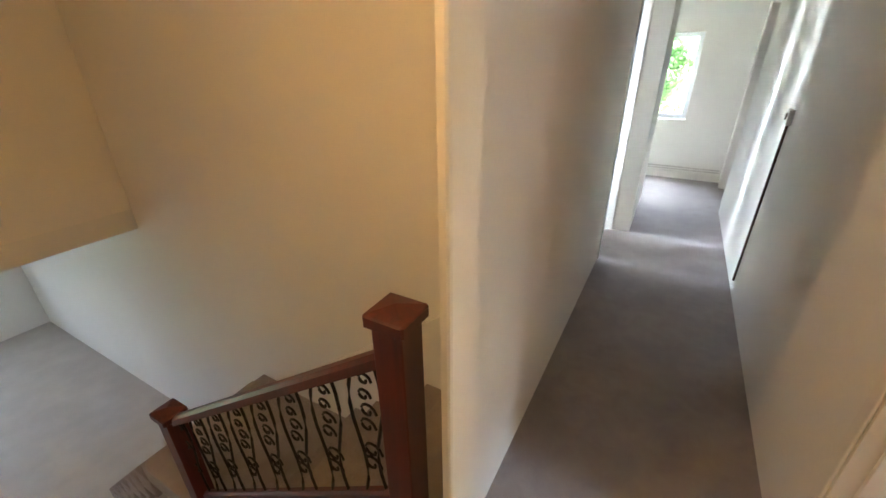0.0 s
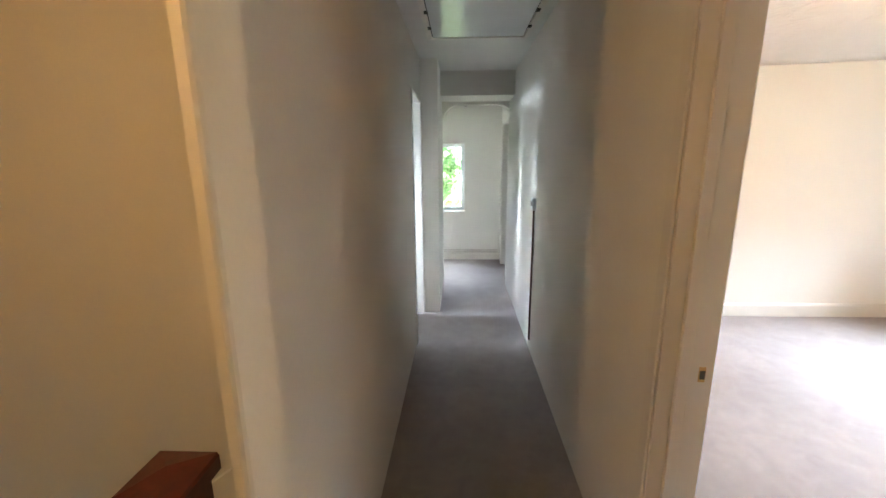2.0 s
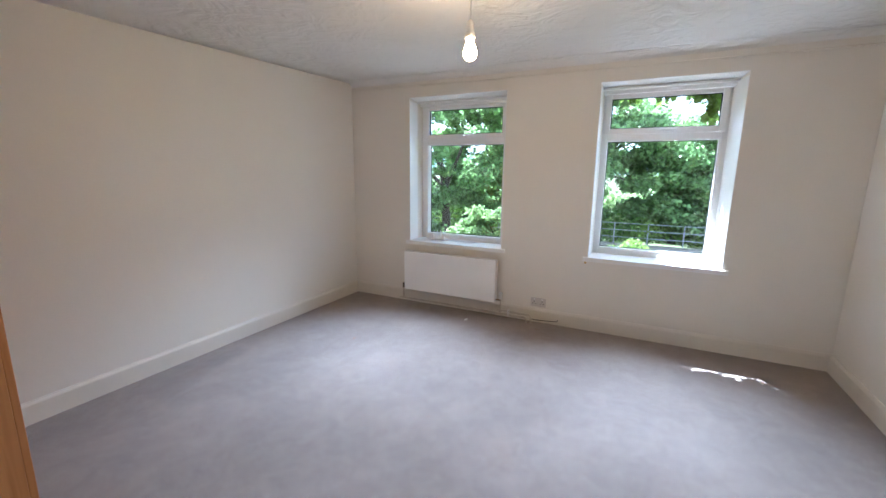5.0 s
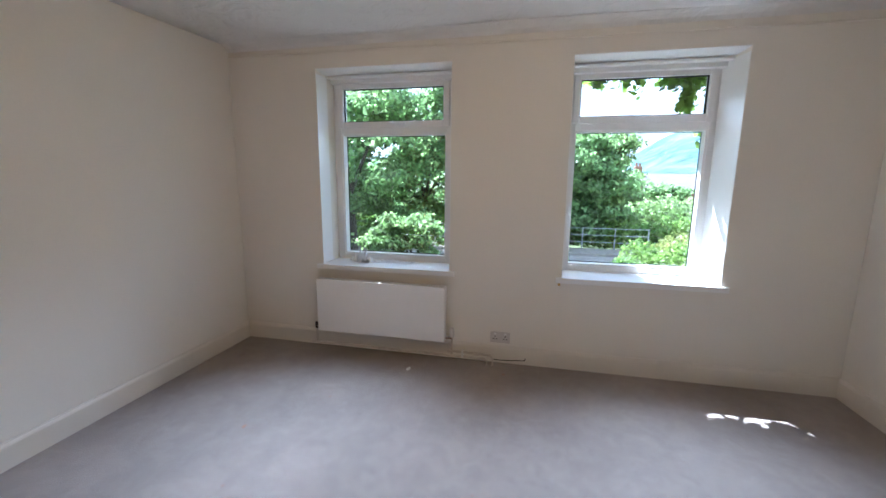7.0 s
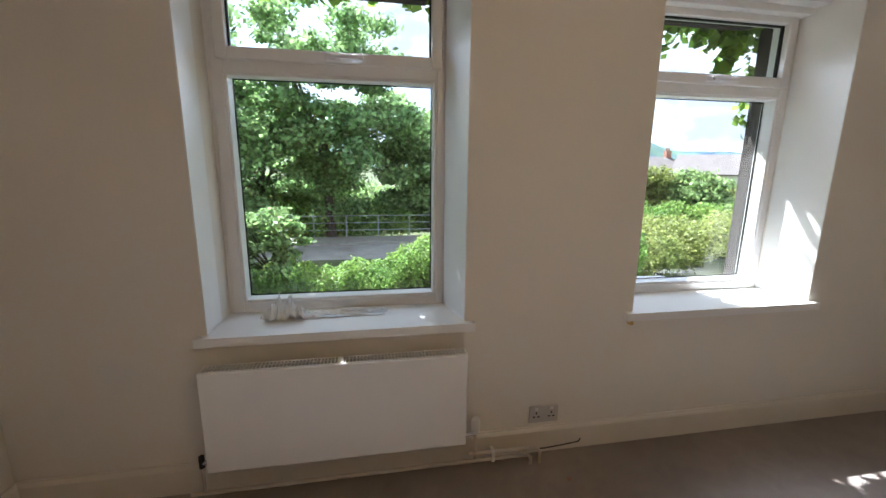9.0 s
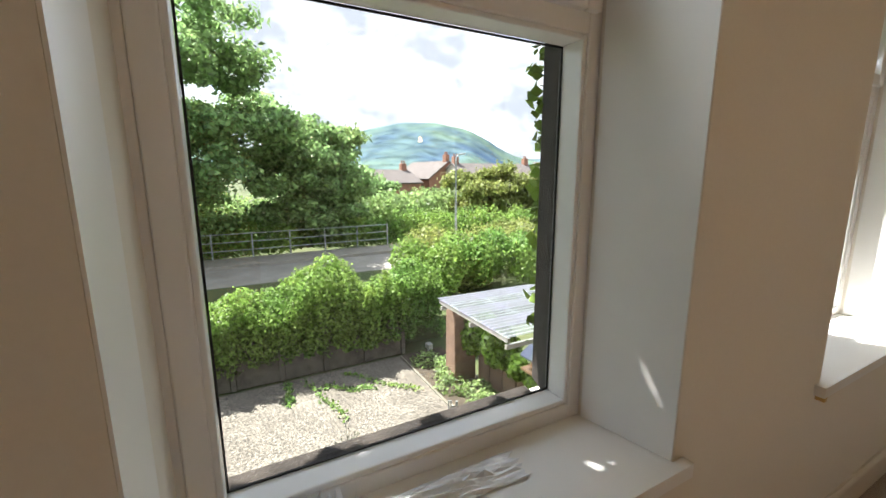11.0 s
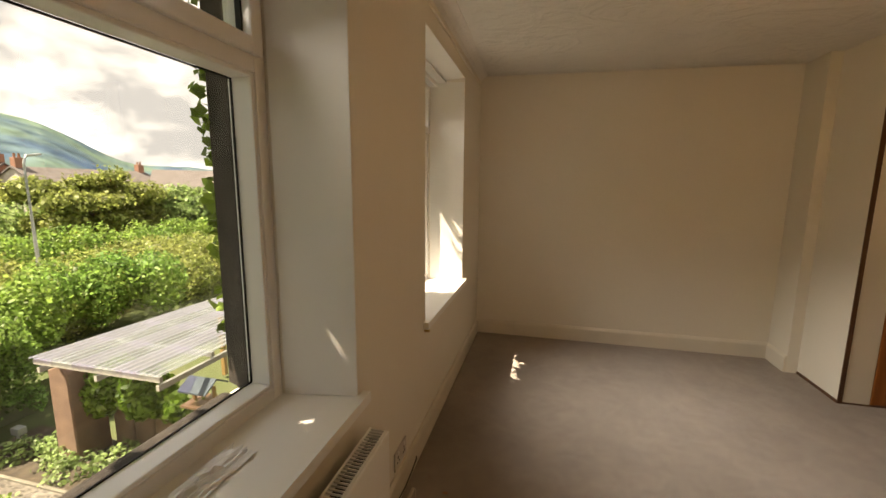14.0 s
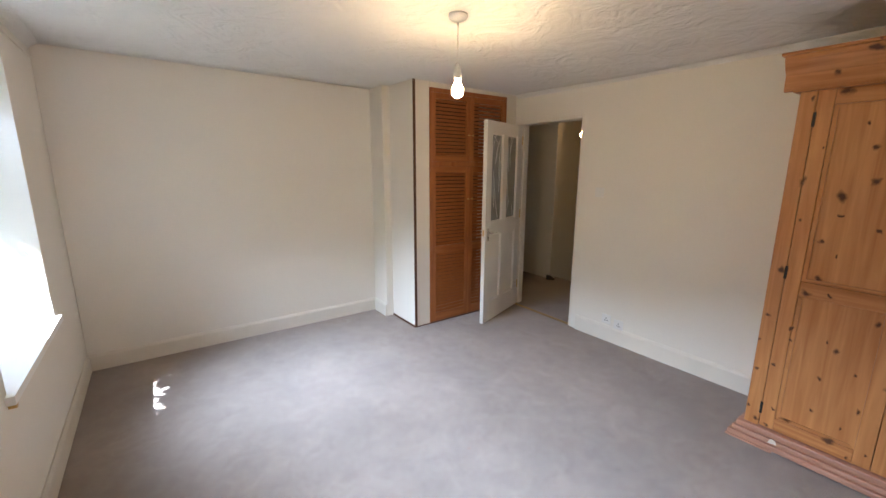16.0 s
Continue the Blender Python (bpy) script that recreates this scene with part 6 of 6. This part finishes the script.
def house(x, y, rz, w, d, eaves, ridge, wall_mat, label, chimneys=1, windows=2):
    """A far house: walls with gables, a pitched roof whose ridge runs along its own x, chimneys, windows facing its own -y and both gables."""
    e = empty("house", x, y, -3.5, rz)
    part("wall", prism([(-d / 2, 0), (d / 2, 0), (d / 2, eaves), (0, ridge), (-d / 2, eaves)], -w / 2, w / 2, "x"), wall_mat, e)
    t = 0.18
    part("roof", prism([(-d / 2 - 0.3, eaves - 0.2), (0, ridge + 0.02), (0, ridge + t), (-d / 2 - 0.35, eaves - 0.02)], -w / 2 - 0.2, w / 2 + 0.2, "x"), M_SLATE, e)
    part("roof", prism([(d / 2 + 0.3, eaves - 0.2), (0, ridge + 0.02), (0, ridge + t), (d / 2 + 0.35, eaves - 0.02)], -w / 2 - 0.2, w / 2 + 0.2, "x"), M_SLATE, e)
    for k in range(chimneys):
        cx = -w / 2 + 0.6 + k * (w - 1.2)
        c = part("chimney", box(cx - 0.45, cx + 0.45, -0.35, 0.35, ridge - 0.6, ridge + 1.1, 0.03), M_REDBRICK, e, "brick chimney stack")
        for s in (-0.22, 0.22):
            part("pot", lathe([(0.13, 0), (0.11, 0.4), (0.13, 0.45)], cx + s, 0, ridge + 1.1, 10), M_REDBRICK, c)
    for k in range(windows):
        cx = -w / 2 + w * (k + 0.5) / windows
        for z in (1.0, eaves - 1.6):
            f = part("window", box(cx - 0.55, cx + 0.55, -d / 2 - 0.05, -d / 2 + 0.02, z, z + 1.25), M_UPVC, e, "white framed window")
            part("pane", box(cx - 0.46, cx + 0.46, -d / 2 - 0.07, -d / 2 - 0.052, z + 0.1, z + 1.15), M_DARKPANE, f)
    for sx in (-1, 1):
        f = part("window", box(sx * w / 2 - 0.05, sx * w / 2 + 0.05, -0.5, 0.5, eaves - 1.6, eaves - 0.4), M_UPVC, e, "white framed window")
        part("pane", box(sx * (w / 2 + 0.06) - 0.008, sx * (w / 2 + 0.06) + 0.008, -0.4, 0.4, eaves - 1.5, eaves - 0.5), M_DARKPANE, f)
    return tagged(e, label, "house")


house(62, -16.5, 100, 11, 8, 3.9, 5.6, M_REDBRICK, "low red brick house with a pale slate roof", 2, 3)
house(66, -27.5, 10, 10, 7.5, 4.4, 7.0, M_REDBRICK, "red brick gabled house with chimney", 1, 2)
house(60, -36.0, 95, 16, 8, 4.4, 6.6, M_PALEHOUSE, "terrace of pale houses under slate", 2, 4)
house(52, -46.0, 40, 12, 8, 4.3, 6.8, M_PALEHOUSE, "pale rendered house with a brick chimney", 1, 3)
house(46, -55.0, 60, 14, 8, 3.9, 6.4, M_PALEHOUSE, "pale terrace house with slate roof", 2, 4)
e = empty("fence", 40, -38.5, -2.9)
for i in range(14):
    part("board", box(-0.02, 0.02, i * 0.32, i * 0.32 + 0.29, 0, 1.7), M_TIMBER, e)
tagged(e, "orange timber garden fence", "fence")

# far hills: a broad flat-topped hill and lower ridges
bm = bmesh.new()
n1, n2 = 120, 24
vs = []
for i in range(n1 + 1):
    a = radians(-80 + 140 * i / n1)
    row = []
    for j in range(n2 + 1):
        r = 700 + 2600 * j / n2
        deg = math.degrees(a)
        main = 205 * math.exp(-abs((deg + 24) / 12.5) ** 3.2) * math.exp(-((r - 1900) / 650) ** 2)
        low_ridge = (128 + 22 * math.sin(deg * 0.21 + 1) + 9 * math.sin(deg * 0.7)) * math.exp(-((r - 2500) / 600) ** 2)
        z = -25 + main + low_ridge + 10 * noise.noise(Vector((deg * 0.3, r * 0.004, 0)))
        row.append(bm.verts.new((r * math.cos(a), r * math.sin(a), z)))
    vs.append(row)
for i in range(n1):
    for j in range(n2):
        bm.faces.new((vs[i][j], vs[i + 1][j], vs[i + 1][j + 1], vs[i][j + 1]))
bmesh.ops.recalc_face_normals(bm, faces=bm.faces[:])
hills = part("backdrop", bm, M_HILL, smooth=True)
setting(hills, "flat-topped hill and ridges far off, coloured blue-green for haze", "hills")

# trees and scrub seen through the small far window
tree(-3.2, 27.0, -2.6, 3.0, clumps(40, 0, 0, 4.6, 3.4, 3.0, 3.6, 0.8, 1.6, 31), 16000, 0.2, L_TREE, "leafy tree behind the house", 0.25)
side = [((-8 + i * 0.9, 20 + rng.uniform(-1, 1.5), -1.7 + rng.uniform(-0.3, 0.6)), (1.2, 1.1, 1.0)) for i in range(18)]
blob_plant("shrubbery", side, 16000, 0.14, L_BUSH, "pale shrubs behind the house", "shrub", floor=-2.9, kind="stuff")

# vine hanging over the window heads outside, plus an unseen sun-blocking canopy
vine = []
for i in range(30):
    y = 0.05 + i * 0.085
    d = 0.10 * math.sin(i * 1.9) + 0.06 * math.sin(i * 4.1)
    if y < 2.0:
        vine.append(((5.10, y, 2.30 + d), (0.11, 0.12, 0.17)))
# leaf canopy above the sightline, added to keep sun off the windows
for i in range(34):
    y = 1.72 + i * 0.075
    for out in (0.12, 0.30, 0.48, 0.64, 0.80):
        vine.append(((4.99 + out, y, 2.56 - 0.05 * out + 0.05 * math.sin(i * 1.9 + 5 * out)), (0.13, 0.11, 0.09)))
vine.append(((5.06, 2.45, 2.22), (0.06, 0.07, 0.16)))
vine += [((5.03, 0.66 + 0.03 * k, 2.12 - 0.09 * k * (k < 3)), (0.06, 0.07, 0.10)) for k in range(4)]
strand = []
for y, z0, k in ((0.575, 1.62, 7), (2.372, 1.30, 9), (2.355, 0.85, 6)):
    for i in range(k):
        strand.append(((5.0, y + 0.02 * math.sin(i * 2.0), z0 + i * 0.09), (0.03, 0.04, 0.09)))
blob_plant("vine", vine, 11000, 0.068, L_VINE, "green vine over the window heads, with unseen leaves added as sun shade", "vine", depth=0.9, kind="stuff", long=1.1)
blob_plant("vine", strand, 260, 0.038, L_VINE, "thin trailing vine strands beside the windows", "vine", depth=0.9, kind="stuff", long=1.1)
